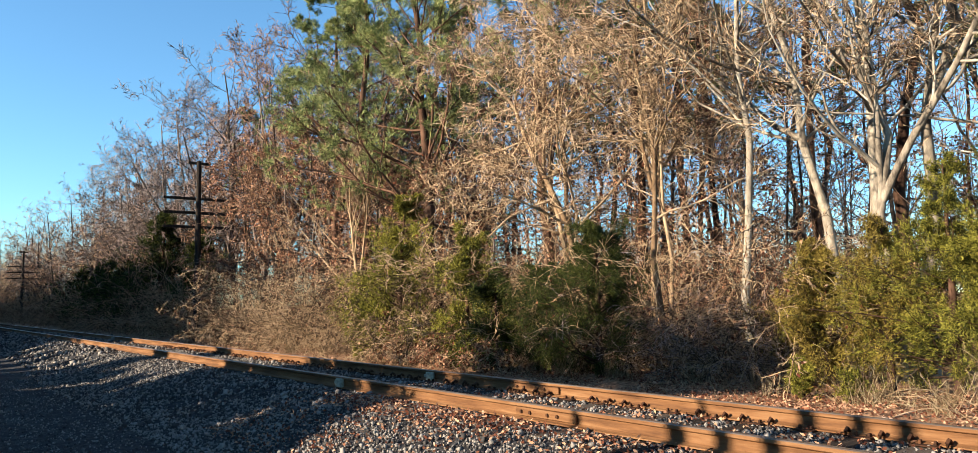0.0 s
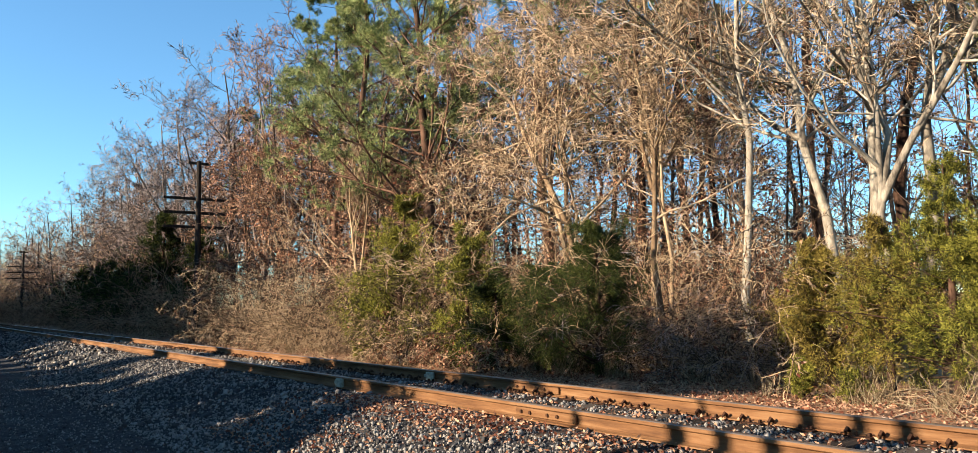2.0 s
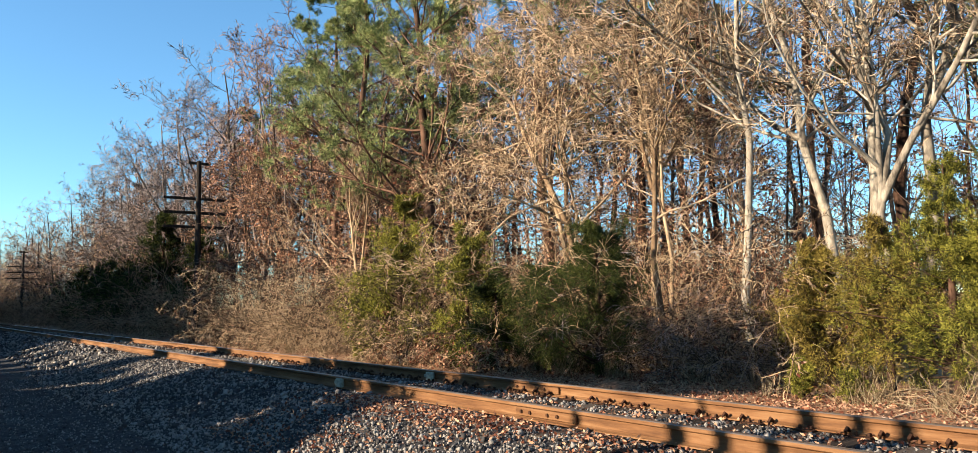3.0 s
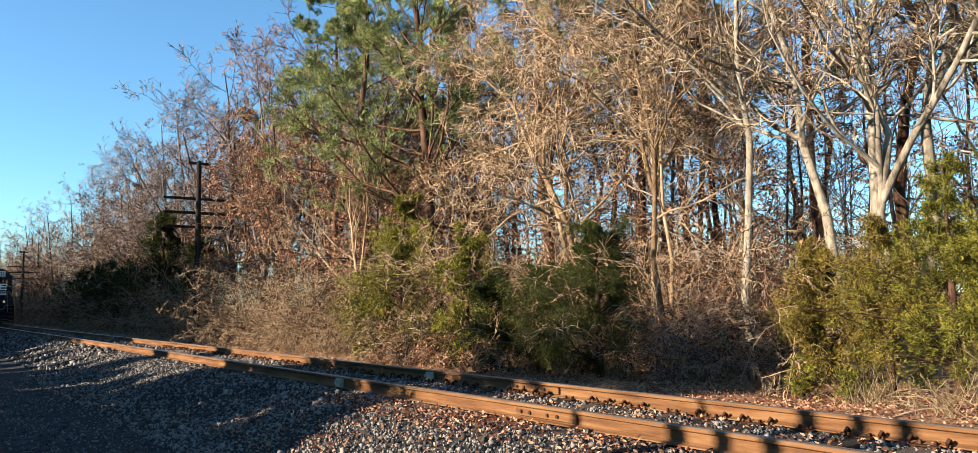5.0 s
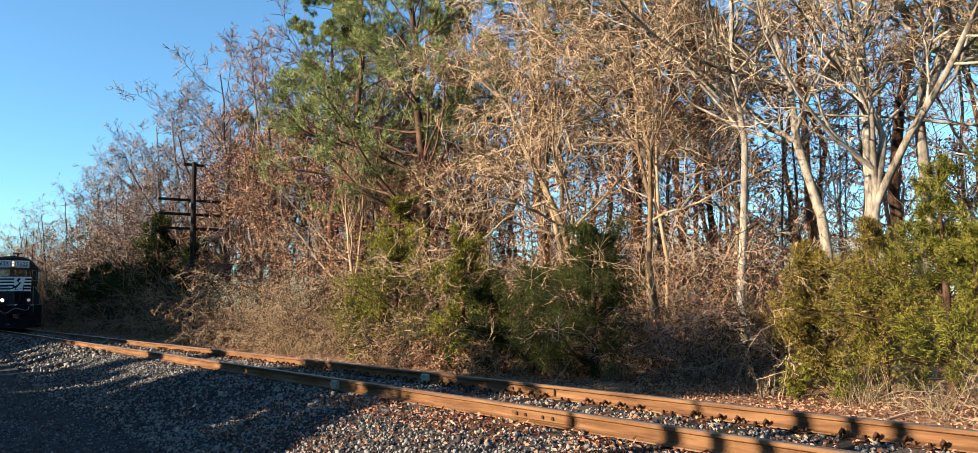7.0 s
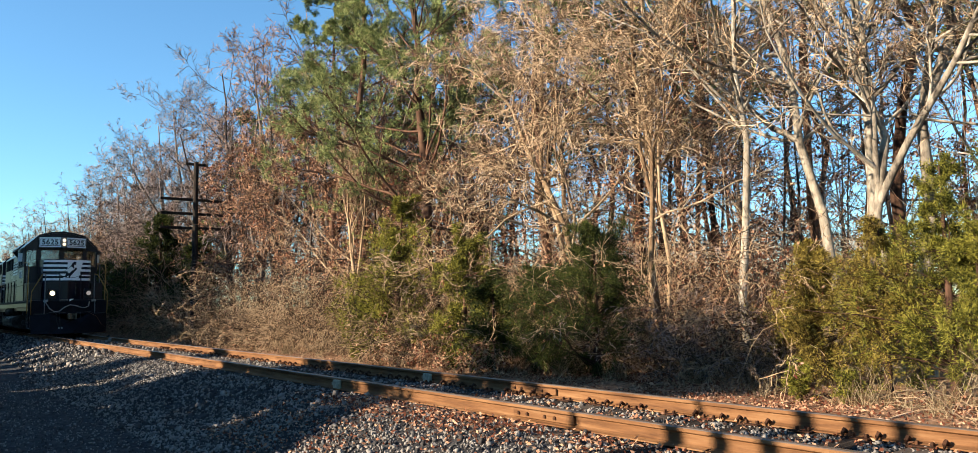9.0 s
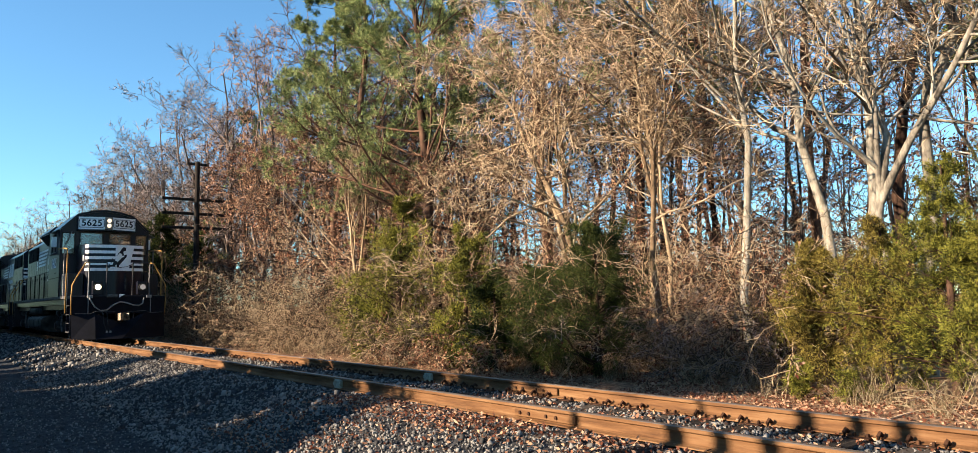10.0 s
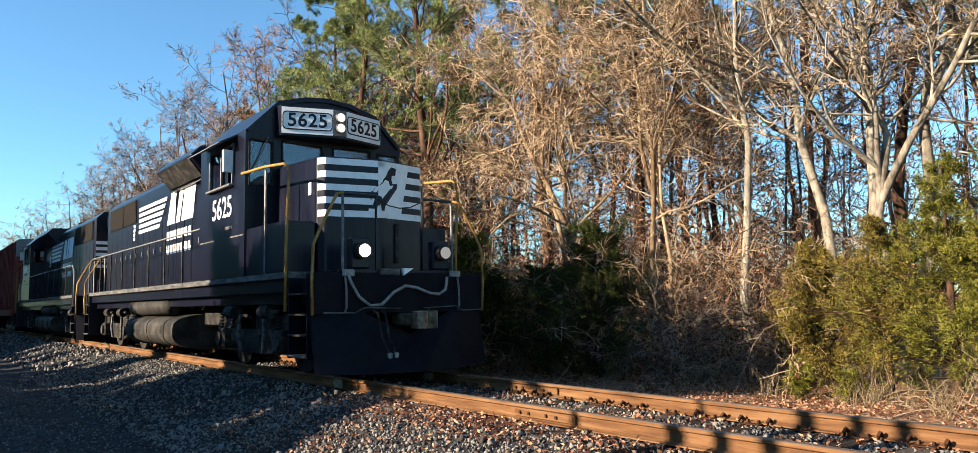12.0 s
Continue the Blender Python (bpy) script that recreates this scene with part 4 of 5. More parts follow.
def soften(bm, width):
    bmesh.ops.bevel(bm, geom=bm.edges[:], offset=width, segments=1, affect="EDGES", clamp_overlap=True)
    return bm


def lettering(name, text, size, m, mat, parent, spacing=1.0, bold=0.0):
    cu = bpy.data.curves.new(name, "FONT")
    cu.body, cu.size, cu.extrude, cu.offset, cu.space_character = text, size, 0.004, bold, spacing
    cu.align_x, cu.align_y = "CENTER", "CENTER"
    tmp = bpy.data.objects.new(name, cu)
    scene.collection.objects.link(tmp)
    me = bpy.data.meshes.new_from_object(tmp.evaluated_get(bpy.context.evaluated_depsgraph_get()))
    bpy.data.objects.remove(tmp)
    bpy.data.curves.remove(cu)
    me.materials.clear()
    me.materials.append(mat)
    ob = child(new(name, me), parent)
    ob.matrix_basis = m
    return ob


def facing(x, y, z, yaw=0.0):
    """Upright lettering that faces along +x turned by yaw."""
    return pose(x, y, z, 90, 0, 90 + yaw)


def wheelset(parent, x):
    bm = bmesh.new()
    for s in (-1, 1):
        rod(bm, (0, s * 0.685, 0), (0, s * 0.82, 0), 0.508, 28)
        rod(bm, (0, s * 0.66, 0), (0, s * 0.69, 0), 0.535, 28)
        rod(bm, (0, s * 0.82, 0), (0, s * 0.86, 0), 0.2, 14)
    rod(bm, (0, -0.98, 0), (0, 0.98, 0), 0.09, 10)
    for s in (-1, 1):
        for k in range(5):
            a = k * 2 * math.pi / 5
            rod(bm, (0.34 * math.cos(a), s * 0.815, 0.34 * math.sin(a)), (0.34 * math.cos(a), s * 0.83, 0.34 * math.sin(a)), 0.07, 8)
    w = part("wheelset", bm, M_UNDER, parent)
    w.matrix_basis = pose(x, 0, 0.508)
    return w


def truck(parent, cx):
    """Four-wheel bogie; returns its wheelsets."""
    bm = bmesh.new()
    tk = None
    for s in (-1, 1):
        y0, y1 = (s * 0.98, s * 1.14) if s > 0 else (s * 1.14, s * 0.98)
        prism(bm, [(cx - 1.95, 0.72), (cx - 1.75, 0.5), (cx - 1.0, 0.48), (cx - 0.75, 0.3), (cx + 0.75, 0.3), (cx + 1.0, 0.48), (cx + 1.75, 0.5), (cx + 1.95, 0.72), (cx + 1.6, 0.98), (cx + 0.9, 0.9), (cx + 0.7, 0.68), (cx - 0.7, 0.68), (cx - 0.9, 0.9), (cx - 1.6, 0.98)], "y", y0, y1)
    box(bm, cx - 0.35, cx + 0.35, -1.0, 1.0, 0.62, 1.05)
    for e in (-1.9, 1.9):
        box(bm, cx + e - 0.06, cx + e + 0.06, -1.05, 1.05, 0.55, 0.75)
    tk = part("truck_frame", soften(bm, 0.015), M_UNDER, parent, "grimy cast-steel bogie frame")
    for s in (-1, 1):
        for e in (-1.37, 1.37):
            bm = box(bmesh.new(), cx + e - 0.17, cx + e + 0.17, s * 1.16 - 0.13, s * 1.16 + 0.13, 0.33, 0.7, 0.03)
            rod(bm, (cx + e, s * 1.2, 0.508), (cx + e, s * 1.34, 0.508), 0.13, 12)
            part("journal_box", bm, M_UNDER, tk)
            for d in (-0.3, 0.3):
                bm = bmesh.new()
                t = np.linspace(0, 5 * 2 * np.pi, 41)
                pipe(bm, np.column_stack([cx + e + d + 0.07 * np.cos(t), s * 1.12 + 0.07 * np.sin(t), 0.68 + 0.3 * t / t[-1]]).tolist(), 0.018, 4)
                part("spring", bm, M_UNDER, tk)
        for e in (-0.55, 0.55):
            bm = rod(bmesh.new(), (cx + e * 1.5 - 0.2, s * 1.25, 1.0), (cx + e * 1.5 + 0.2, s * 1.25, 1.0), 0.12, 12)
            rod(bm, (cx + e * 1.5 + 0.2, s * 1.25, 1.0), (cx + e * 1.5 + 0.45, s * 1.25, 1.0), 0.03, 6)
            part("brake_cylinder", bm, M_UNDER, tk)
            part("hanger", pipe(bmesh.new(), [(cx + e, s * 1.2, 0.95), (cx + e * 1.1, s * 1.22, 0.6), (cx + e * 0.9, s * 1.2, 0.3)], 0.035, 6), M_SILL, tk)
        bm = bmesh.new()
        for j in range(6):
            box(bm, cx - 0.42 + 0.02 * j, cx + 0.42 - 0.02 * j, s * 1.1 - 0.07, s * 1.1 + 0.07, 0.38 + 0.04 * j, 0.405 + 0.04 * j)
        part("leaf_spring", bm, M_UNDER, tk)
        part("sand_pipe", pipe(bmesh.new(), [(cx + 2.0, s * 0.95, 1.2), (cx + 2.05, s * 0.9, 0.6), (cx + 1.92, s * 0.76, 0.12)], 0.022, 6), M_UNDER, tk)
    return [wheelset(parent, cx - 1.37), wheelset(parent, cx + 1.37)]


def end_gear(ob, x, d):
    """Pilot, plough, coupler, hoses, steps and rails of an end at x; d = +1 looks along +x."""
    def X(v):
        return x + d * v
    bm = prism(bmesh.new(), [(X(-0.95), -1.5), (X(-0.72), -1.5), (X(-0.72), 1.5), (X(-0.95), 1.5)], "z", 0.95, 1.56)
    part("pilot_plate", soften(bm, 0.012), M_PLOUGH, ob)
    bm = bmesh.new()
    top = [(X(-0.8), -1.5, 0.98), (X(-0.55), -0.8, 0.98), (X(-0.5), 0.0, 0.62), (X(-0.55), 0.8, 0.98), (X(-0.8), 1.5, 0.98)]
    low = [(X(-0.62), -1.48, 0.12), (X(-0.32), -0.8, 0.1), (X(-0.16), 0.0, 0.1), (X(-0.32), 0.8, 0.1), (X(-0.62), 1.48, 0.12)]
    back = 0.06
    for lo, hi in ((low, top), ([(p[0] - d * back, p[1], p[2]) for p in low], [(p[0] - d * back, p[1], p[2]) for p in top])):
        a, b = [bm.verts.new(p) for p in lo], [bm.verts.new(p) for p in hi]
        for i in range(4):
            bm.faces.new((a[i], a[i + 1], b[i + 1], b[i]))
    part("snow_plough", bm, M_PLOUGH, ob, "grimy black plough blade")
    bm = box(bmesh.new(), min(X(-0.95), X(-0.32)), max(X(-0.95), X(-0.32)), -0.09, 0.09, 0.76, 0.95, 0.03)
    prism(bm, [(X(-0.36), d * -0.1), (X(-0.24), d * -0.15), (X(-0.08), d * -0.16), (X(0.0), d * -0.1), (X(-0.02), d * -0.02), (X(-0.12), d * 0.01), (X(-0.2), d * 0.05), (X(-0.12), d * 0.13), (X(-0.05), d * 0.17), (X(-0.1), d * 0.2), (X(-0.28), d * 0.14), (X(-0.36), d * 0.1)], "z", 0.72, 0.98)
    soften(bm, 0.012)
    part("coupler", bm, M_STEEL, ob, "worn bright steel coupler knuckle")
    part("hose", pipe(bmesh.new(), [(X(-0.66), d * y, z) for y, z in ((-0.98, 1.55), (-0.93, 1.42), (-0.8, 1.2), (-0.62, 1.07), (-0.42, 1.08), (-0.2, 1.27), (0.0, 1.36), (0.2, 1.33), (0.45, 1.24), (0.62, 1.23), (0.74, 1.3), (0.77, 1.5))], 0.024, 7), M_HOSE, ob, "pale grey air hose slung in a curve", True)
    for y in (-0.55, -0.42, 0.42):
        part("brake_hose", pipe(bmesh.new(), [(X(-0.7), y, 1.0), (X(-0.55), y, 0.95), (X(-0.48), y * 0.95, 0.6), (X(-0.4), y * 0.8, 0.35)], 0.022, 6), M_UNDER, ob)
        part("glad_hand", box(bmesh.new(), min(X(-0.42), X(-0.36)), max(X(-0.42), X(-0.36)), y * 0.8 - 0.035, y * 0.8 + 0.035, 0.3, 0.38, 0.012), M_HOSE, ob)
    for s in (-1, 1):
        part("cut_lever", pipe(bmesh.new(), [(X(-0.52), s * 1.42, 0.98), (X(-0.5), s * 0.95, 0.97), (X(-0.48), s * 0.8, 1.04), (X(-0.46), s * 0.2, 1.02)], 0.01, 6), M_SILL, ob, "pale grey uncoupling lever")
        part("cable_receptacle", box(bmesh.new(), min(X(-0.74), X(-0.66)), max(X(-0.74), X(-0.66)), s * 0.95 - 0.09, s * 0.95 + 0.09, 1.5, 1.6, 0.015), M_HOSE, ob)
    part("drop_step", box(bmesh.new(), min(X(-0.75), X(-0.68)), max(X(-0.75), X(-0.68)), -0.42, -0.08, 1.52, 1.62, 0.01), M_SILL, ob, "scuffed grey folding step")
    part("latch_plate", prism(bmesh.new(), [(-0.02, 1.52), (-0.02, 1.63), (0.16, 1.63)], "x", min(X(-0.74), X(-0.68)), max(X(-0.74), X(-0.68))), M_BOARD, ob)
    # stepwells at the corners with their treads
    for s in (-1, 1):
        st = None
        bm = bmesh.new()
        for e in (-1.52, -0.88):
            box(bm, min(X(e), X(e + 0.03)), max(X(e), X(e + 0.03)), min(s * 1.1, s * 1.52), max(s * 1.1, s * 1.52), 0.32, 1.5)
        box(bm, min(X(-1.52), X(-0.85)), max(X(-1.52), X(-0.85)), min(s * 1.08, s * 1.1), max(s * 1.08, s * 1.1), 0.32, 1.5)
        st = part("stepwell", bm, M_BLACK, ob)
        for z in (0.34, 0.64, 0.94, 1.24):
            part("tread", box(bmesh.new(), min(X(-1.5), X(-0.86)), max(X(-1.5), X(-0.86)), min(s * 1.12, s * 1.54), max(s * 1.12, s * 1.54), z, z + 0.03, 0.006), M_UNDER if z > 0.4 else M_SILL, st)
        part("step_handrail", pipe(bmesh.new(), [(X(-0.8), s * 0.98, 2.74), (X(-0.76), s * 1.1, 2.72), (X(-0.72), s * 1.38, 2.2), (X(-0.7), s * 1.5, 1.95), (X(-0.7), s * 1.52, 1.45), (X(-0.72), s * 1.5, 0.95)], 0.023, 7), M_YELLOW, ob, "faded yellow bent handrail", True)
        part("ditch_light_bracket", box(bmesh.new(), min(X(-0.9), X(-0.74)), max(X(-0.9), X(-0.74)), s * 0.72 - 0.16, s * 0.72 + 0.16, 1.62, 2.08, 0.02), M_BLACK, ob)
        bm = rod(bmesh.new(), (X(-0.76), s * 0.72, 1.88), (X(-0.62), s * 0.72, 1.88), 0.125, 16)
        lamp = part("ditch_light", bm, M_UNDER, ob, "round ditch light in a dark rim")
        lit = M_LAMP if (d > 0 and s < 0) else M_LAMP_DIM if d > 0 else M_GLASS
        part("lens", rod(bmesh.new(), (X(-0.63), s * 0.72, 1.88), (X(-0.61), s * 0.72, 1.88), 0.095, 16), lit, lamp)
        part("rail_stanchion", rod(bmesh.new(), (X(-0.82), s * 0.42, 1.6), (X(-0.82), s * 0.42, 2.74), 0.022, 6), M_BLACK, ob)
        part("grab_iron", pipe(bmesh.new(), [(X(-0.7), s * 1.0, 1.5), (X(-0.66), s * 1.0, 1.3), (X(-0.66), s * 1.0, 1.05), (X(-0.7), s * 1.0, 0.98)], 0.018, 6), M_GREYBAR, ob)
        part("end_post", rod(bmesh.new(), (X(-0.82), s * 0.98, 1.6), (X(-0.82), s * 0.98, 2.74), 0.024, 6), M_GREYBAR, ob)
    part("end_rail", rod(bmesh.new(), (X(-0.82), -0.98, 2.74), (X(-0.82), -0.42, 2.74), 0.022, 6), M_BLACK, ob)
    part("end_rail", rod(bmesh.new(), (X(-0.82), 0.42, 2.74), (X(-0.82), 0.98, 2.74), 0.022, 6), M_BLACK, ob)
    part("chain", pipe(bmesh.new(), [(X(-0.82), -0.42, 2.7), (X(-0.82), -0.2, 2.6), (X(-0.82), 0.0, 2.57), (X(-0.82), 0.2, 2.6), (X(-0.82), 0.42, 2.7)], 0.01, 5), M_IRON, ob)


def locomotive(number):
    ob = base("locomotive", pose(0, 0, 0), "black four-axle diesel locomotive with white nose stripes and lit headlamps", "locomotive", "train")
    # underframe and walkways
    bm = box(bmesh.new(), -17.25, -0.82, -1.3, 1.3, 1.12, 1.5, 0.01)
    part("underframe", bm, M_BLACK, ob)
    for s in (-1, 1):
        part("walkway", box(bmesh.new(), -16.55, -1.5, min(s * 0.9, s * 1.53), max(s * 0.9, s * 1.53), 1.5, 1.6, 0.008), M_SILL, ob, "walkway with a worn edge, greyed to show sunlight caught on it")
        part("side_sill", box(bmesh.new(), -16.5, -1.56, min(s * 1.3, s * 1.45), max(s * 1.3, s * 1.45), 1.3, 1.5), M_BLACK, ob)
    for x0, x1 in ((-1.66, -0.75), (-17.3, -16.4)):
        part("end_platform", box(bmesh.new(), x0, x1, -1.1, 1.1, 1.5, 1.6, 0.008), M_BLACK, ob)
    end_gear(ob, 0.0, 1)
    end_gear(ob, -18.03, -1)
    # cab, hollow, with its windows cut out of the walls
    prof = [(-1.53, 1.6), (-1.53, 4.13), (-0.97, 4.7), (-0.45, 4.85), (0.0, 4.89), (0.45, 4.85), (0.97, 4.7), (1.53, 4.13), (1.53, 1.6)]
    cab = part("cab_roof", prism(bmesh.new(), prof[1:8] + [(1.47, 4.1), (0.95, 4.62), (0.44, 4.77), (0, 4.81), (-0.44, 4.77), (-0.95, 4.62), (-1.47, 4.1)], "x", -5.8, -3.3), M_BLACK, ob)

    def wall_with_holes(name, axis, at, th, u0, u1, w0, w1, holes, mat):
        """Wall slab in a plane at the place at; holes (u0, u1, w0, w1) in one row."""
        bm = bmesh.new()
        us = sorted({u0, u1, *[h[0] for h in holes], *[h[1] for h in holes]})
        ws = sorted({w0, w1, *[h[2] for h in holes], *[h[3] for h in holes]})
        for a, b in zip(us, us[1:]):
            for c, e in zip(ws, ws[1:]):
                m = ((a + b) / 2, (c + e) / 2)
                if any(h[0] < m[0] < h[1] and h[2] < m[1] < h[3] for h in holes):
                    continue
                if axis == "x":
                    box(bm, at - th, at, a, b, c, e)
                else:
                    box(bm, a, b, min(at, at - math.copysign(th, at)), max(at, at - math.copysign(th, at)), c, e)
        bmesh.ops.remove_doubles(bm, verts=bm.verts, dist=0.0005)
        return part(name, bm, mat, ob)
    fronts = [(-1.45, -1.06, 3.2, 3.95), (-0.86, -0.12, 3.52, 3.98), (0.12, 0.86, 3.52, 3.98), (1.06, 1.45, 3.2, 3.95)]
    fw = wall_with_holes("cab_front", "x", -3.35, 0.06, -1.53, 1.53, 1.6, 4.13, fronts, M_BLACK)
    part("cab_front_gable", prism(bmesh.new(), [(-1.53, 4.13), (-0.96, 4.66), (-0.45, 4.81), (0, 4.85), (0.45, 4.81), (0.96, 4.66), (1.53, 4.13)], "x", -3.41, -3.35), M_BLACK, ob)
    part("cab_back_gable", prism(bmesh.new(), [(-1.53, 4.13), (-0.96, 4.66), (-0.45, 4.81), (0, 4.85), (0.45, 4.81), (0.96, 4.66), (1.53, 4.13)], "x", -5.77, -5.71), M_BLACK, ob)
    wall_with_holes("cab_back", "x", -5.71, 0.06, -1.53, 1.53, 1.6, 4.13, [(-1.4, -1.02, 3.3, 3.9), (1.02, 1.4, 3.3, 3.9)], M_BLACK)
    for h in fronts:
        part("windscreen", box(bmesh.new(), -3.39, -3.375, h[0], h[1], h[2], h[3]), M_PANE, fw)
        bm = bmesh.new()
        for a, b, c, e in ((h[0] - 0.03, h[0], h[2] - 0.03, h[3] + 0.03), (h[1], h[1] + 0.03, h[2] - 0.03, h[3] + 0.03), (h[0], h[1], h[2] - 0.03, h[2]), (h[0], h[1], h[3], h[3] + 0.03)):
            box(bm, -3.35, -3.325, a, b, c, e)
        part("window_frame", bm, M_UNDER, fw)
        if h[0] < -1:
            part("wiper", pipe(bmesh.new(), [(-3.31, h[0] + 0.02, 3.35), (-3.3, h[0] + 0.2, 3.75), (-3.31, h[0] + 0.3, 4.03)], 0.012, 5), M_GREYBAR, fw)
    for s in (-1, 1):
        sw = wall_with_holes("cab_side", "y", s * 1.53, 0.05, -5.71, -3.41, 1.6, 4.13, [(-5.15, -4.55, 3.3, 3.95), (-4.5, -3.95, 3.3, 3.95)], M_BLACK)
        part("side_window", box(bmesh.new(), -5.15, -4.55, s * 1.5 - 0.006, s * 1.5 + 0.006, 3.3, 3.95), M_PANE, sw)
        bm = bmesh.new()
        for a, b, c, e in ((-5.19, -5.15, 3.26, 3.99), (-3.95, -3.91, 3.26, 3.99), (-5.15, -3.95, 3.95, 3.99), (-4.55, -4.5, 3.3, 3.95)):
            box(bm, a, b, s * 1.545 - 0.014, s * 1.545 + 0.014, c, e)
        part("window_frame", bm, M_GREYBAR, sw)
        part("armrest", box(bmesh.new(), -5.2, -3.9, s * 1.57 - 0.05, s * 1.57 + 0.05, 3.22, 3.26, 0.01), M_GREYBAR, sw)
        bm = prism(bmesh.new(), [(s * 1.54, 4.12), (s * 1.55, 4.1), (s * 1.86, 3.93), (s * 1.85, 3.95)], "x", -5.5, -3.75)
        part("sunshade", bm, M_GREYBAR, sw, "grey sheet-metal window shade")
        part("cab_seam", box(bmesh.new(), -5.7, -3.42, s * 1.5325 - 0.003, s * 1.5325 + 0.003, 2.3, 2.325), M_SILL, sw)
        part("mirror", box(bmesh.new(), -3.93, -3.89, s * 1.64 - 0.09, s * 1.64 + 0.09, 3.45, 3.85, 0.01), M_BOARD, sw)
        lettering("number", number, 0.54, pose(-4.5, s * 1.533, 2.86, 90, 0, 0 if s < 0 else 180), M_WHITE, sw, 1.0, 0.004)
        part("data_mark", box(bmesh.new(), -4.35, -3.95, s * 1.532 - 0.002, s * 1.532 + 0.002, 2.46, 2.52), M_SILL, sw)
        part("side_handrail", pipe(bmesh.new(), [(-3.42, s * 1.56, 3.36), (-2.4, s * 1.56, 3.32), (-1.62, s * 1.56, 3.25), (-1.5, s * 1.56, 3.2), (-1.44, s * 1.56, 3.0), (-1.52, s * 1.56, 2.0), (-1.53, s * 1.56, 1.0)], 0.024, 7), M_YELLOW, ob, "faded yellow bent handrail", True)
        part("walkway_gate_post", rod(bmesh.new(), (-2.5, s * 1.5, 1.6), (-2.5, s * 1.5, 3.3), 0.02, 6), M_GREYBAR, ob)
        # battery boxes flank the nose
        part("battery_box", box(bmesh.new(), -3.34, -1.72, min(s * 0.99, s * 1.5), max(s * 0.99, s * 1.5), 1.6, 2.4, 0.02), M_BLACK, ob)
    part("seat_back", box(bmesh.new(), -5.2, -5.05, -1.1, -0.6, 2.4, 3.5, 0.04), M_CABIN, ob)
    part("control_stand", box(bmesh.new(), -4.4, -4.0, -0.55, -0.1, 1.6, 3.3, 0.03), M_CABIN, ob)
    part("cab_floor", box(bmesh.new(), -5.71, -3.41, -1.47, 1.47, 1.6, 1.9), M_CABIN, ob)
    # number boards and twin headlamps
    bm = prism(bmesh.new(), [(-3.34, -1.0), (-3.14, -0.98), (-2.86, -0.12), (-2.86, 0.12), (-3.14, 0.98), (-3.34, 1.0)], "z", 4.06, 4.6)
    hb = part("number_board_housing", bm, M_BLACK, ob)
    for s in (-1, 1):
        ang = math.degrees(math.atan2(0.28, 0.86)) * s
        cx, cy = -2.993, s * 0.555
        bm = box(bmesh.new(), -0.006, 0.006, -0.445, 0.445, -0.235, 0.235)
        nb = part("number_board", bm, M_BOARD, hb, "pale number board with dark figures")
        nb.matrix_basis = pose(cx, cy, 4.33, 0, 0, ang)
        bm = bmesh.new()
        loop = []
        for cx2, cz2, a0 in ((0.36, 0.09, 0), (-0.36, 0.09, 90), (-0.36, -0.09, 180), (0.36, -0.09, 270)):
            for q in (0, 30, 60, 90):
                loop.append((0.007, cx2 + 0.065 * math.cos(radians(a0 + q)), cz2 + 0.065 * math.sin(radians(a0 + q))))
        pipe(bm, loop + [loop[0]], 0.011, 5)
        fr = part("board_outline", bm, M_BLACK, nb)
        lettering("number", number, 0.33, pose(0.008, 0, 0, 90, 0, 90), M_BLACK, nb, 1.08, 0.007)
    part("lamp_plate", box(bmesh.new(), -2.862, -2.85, -0.13, 0.13, 4.1, 4.57, 0.004), M_LAMPPLATE, hb, "tan metal plate round the headlamps")
    for z in (4.24, 4.43):
        bm = rod(bmesh.new(), (-2.87, 0, z), (-2.8, 0, z), 0.095, 16)
        hl = part("headlamp", bm, M_GREYBAR, hb, "round headlamp, lit")
        part("lens", rod(bmesh.new(), (-2.81, 0, z), (-2.795, 0, z), 0.078, 16), M_LAMP_TOP, hl)
    # nose with its blunt V front
    nose_plan = [(-3.35, -0.97), (-1.72, -0.97), (-1.6, -0.88), (-1.42, -0.04), (-1.42, 0.04), (-1.6, 0.88), (-1.72, 0.97), (-3.35, 0.97)]
    bm = prism(bmesh.new(), nose_plan, "z", 1.6, 3.44)
    for v in bm.verts:
        if v.co.z > 3 and v.co.x < -3:
            v.co.z = 3.5
    nose = part("nose", soften(bm, 0.02), M_BLACK, ob)

    def on_nose(y):
        return np.interp(abs(y), [0, 0.04, 0.88, 0.97], [-1.42, -1.42, -1.6, -1.72])

    def stripe(y0, y1, z0, z1, slant0=0.0, slant1=0.0, name="stripe", mat=M_WHITE, off=0.006):
        bm = bmesh.new()
        ys = sorted({y0, y1, *[v for v in (-0.88, -0.04, 0.04, 0.88) if min(y0, y1) < v < max(y0, y1)]})
        cols = []
        for y in ys:
            lo = y + (slant0 if y == y0 else slant1 if y == y1 else 0) * 0
            hi = y + (slant0 if y == y0 else slant1 if y == y1 else 0)
            cols.append([bm.verts.new((on_nose(yy) + o, yy, z)) for yy, z in ((lo, z0), (hi, z1)) for o in (off, -0.004)])
        for a, b in zip(cols, cols[1:]):
            bm.faces.new((a[0], b[0], b[2], a[2]))
            bm.faces.new((a[1], b[1], b[3], a[3]))
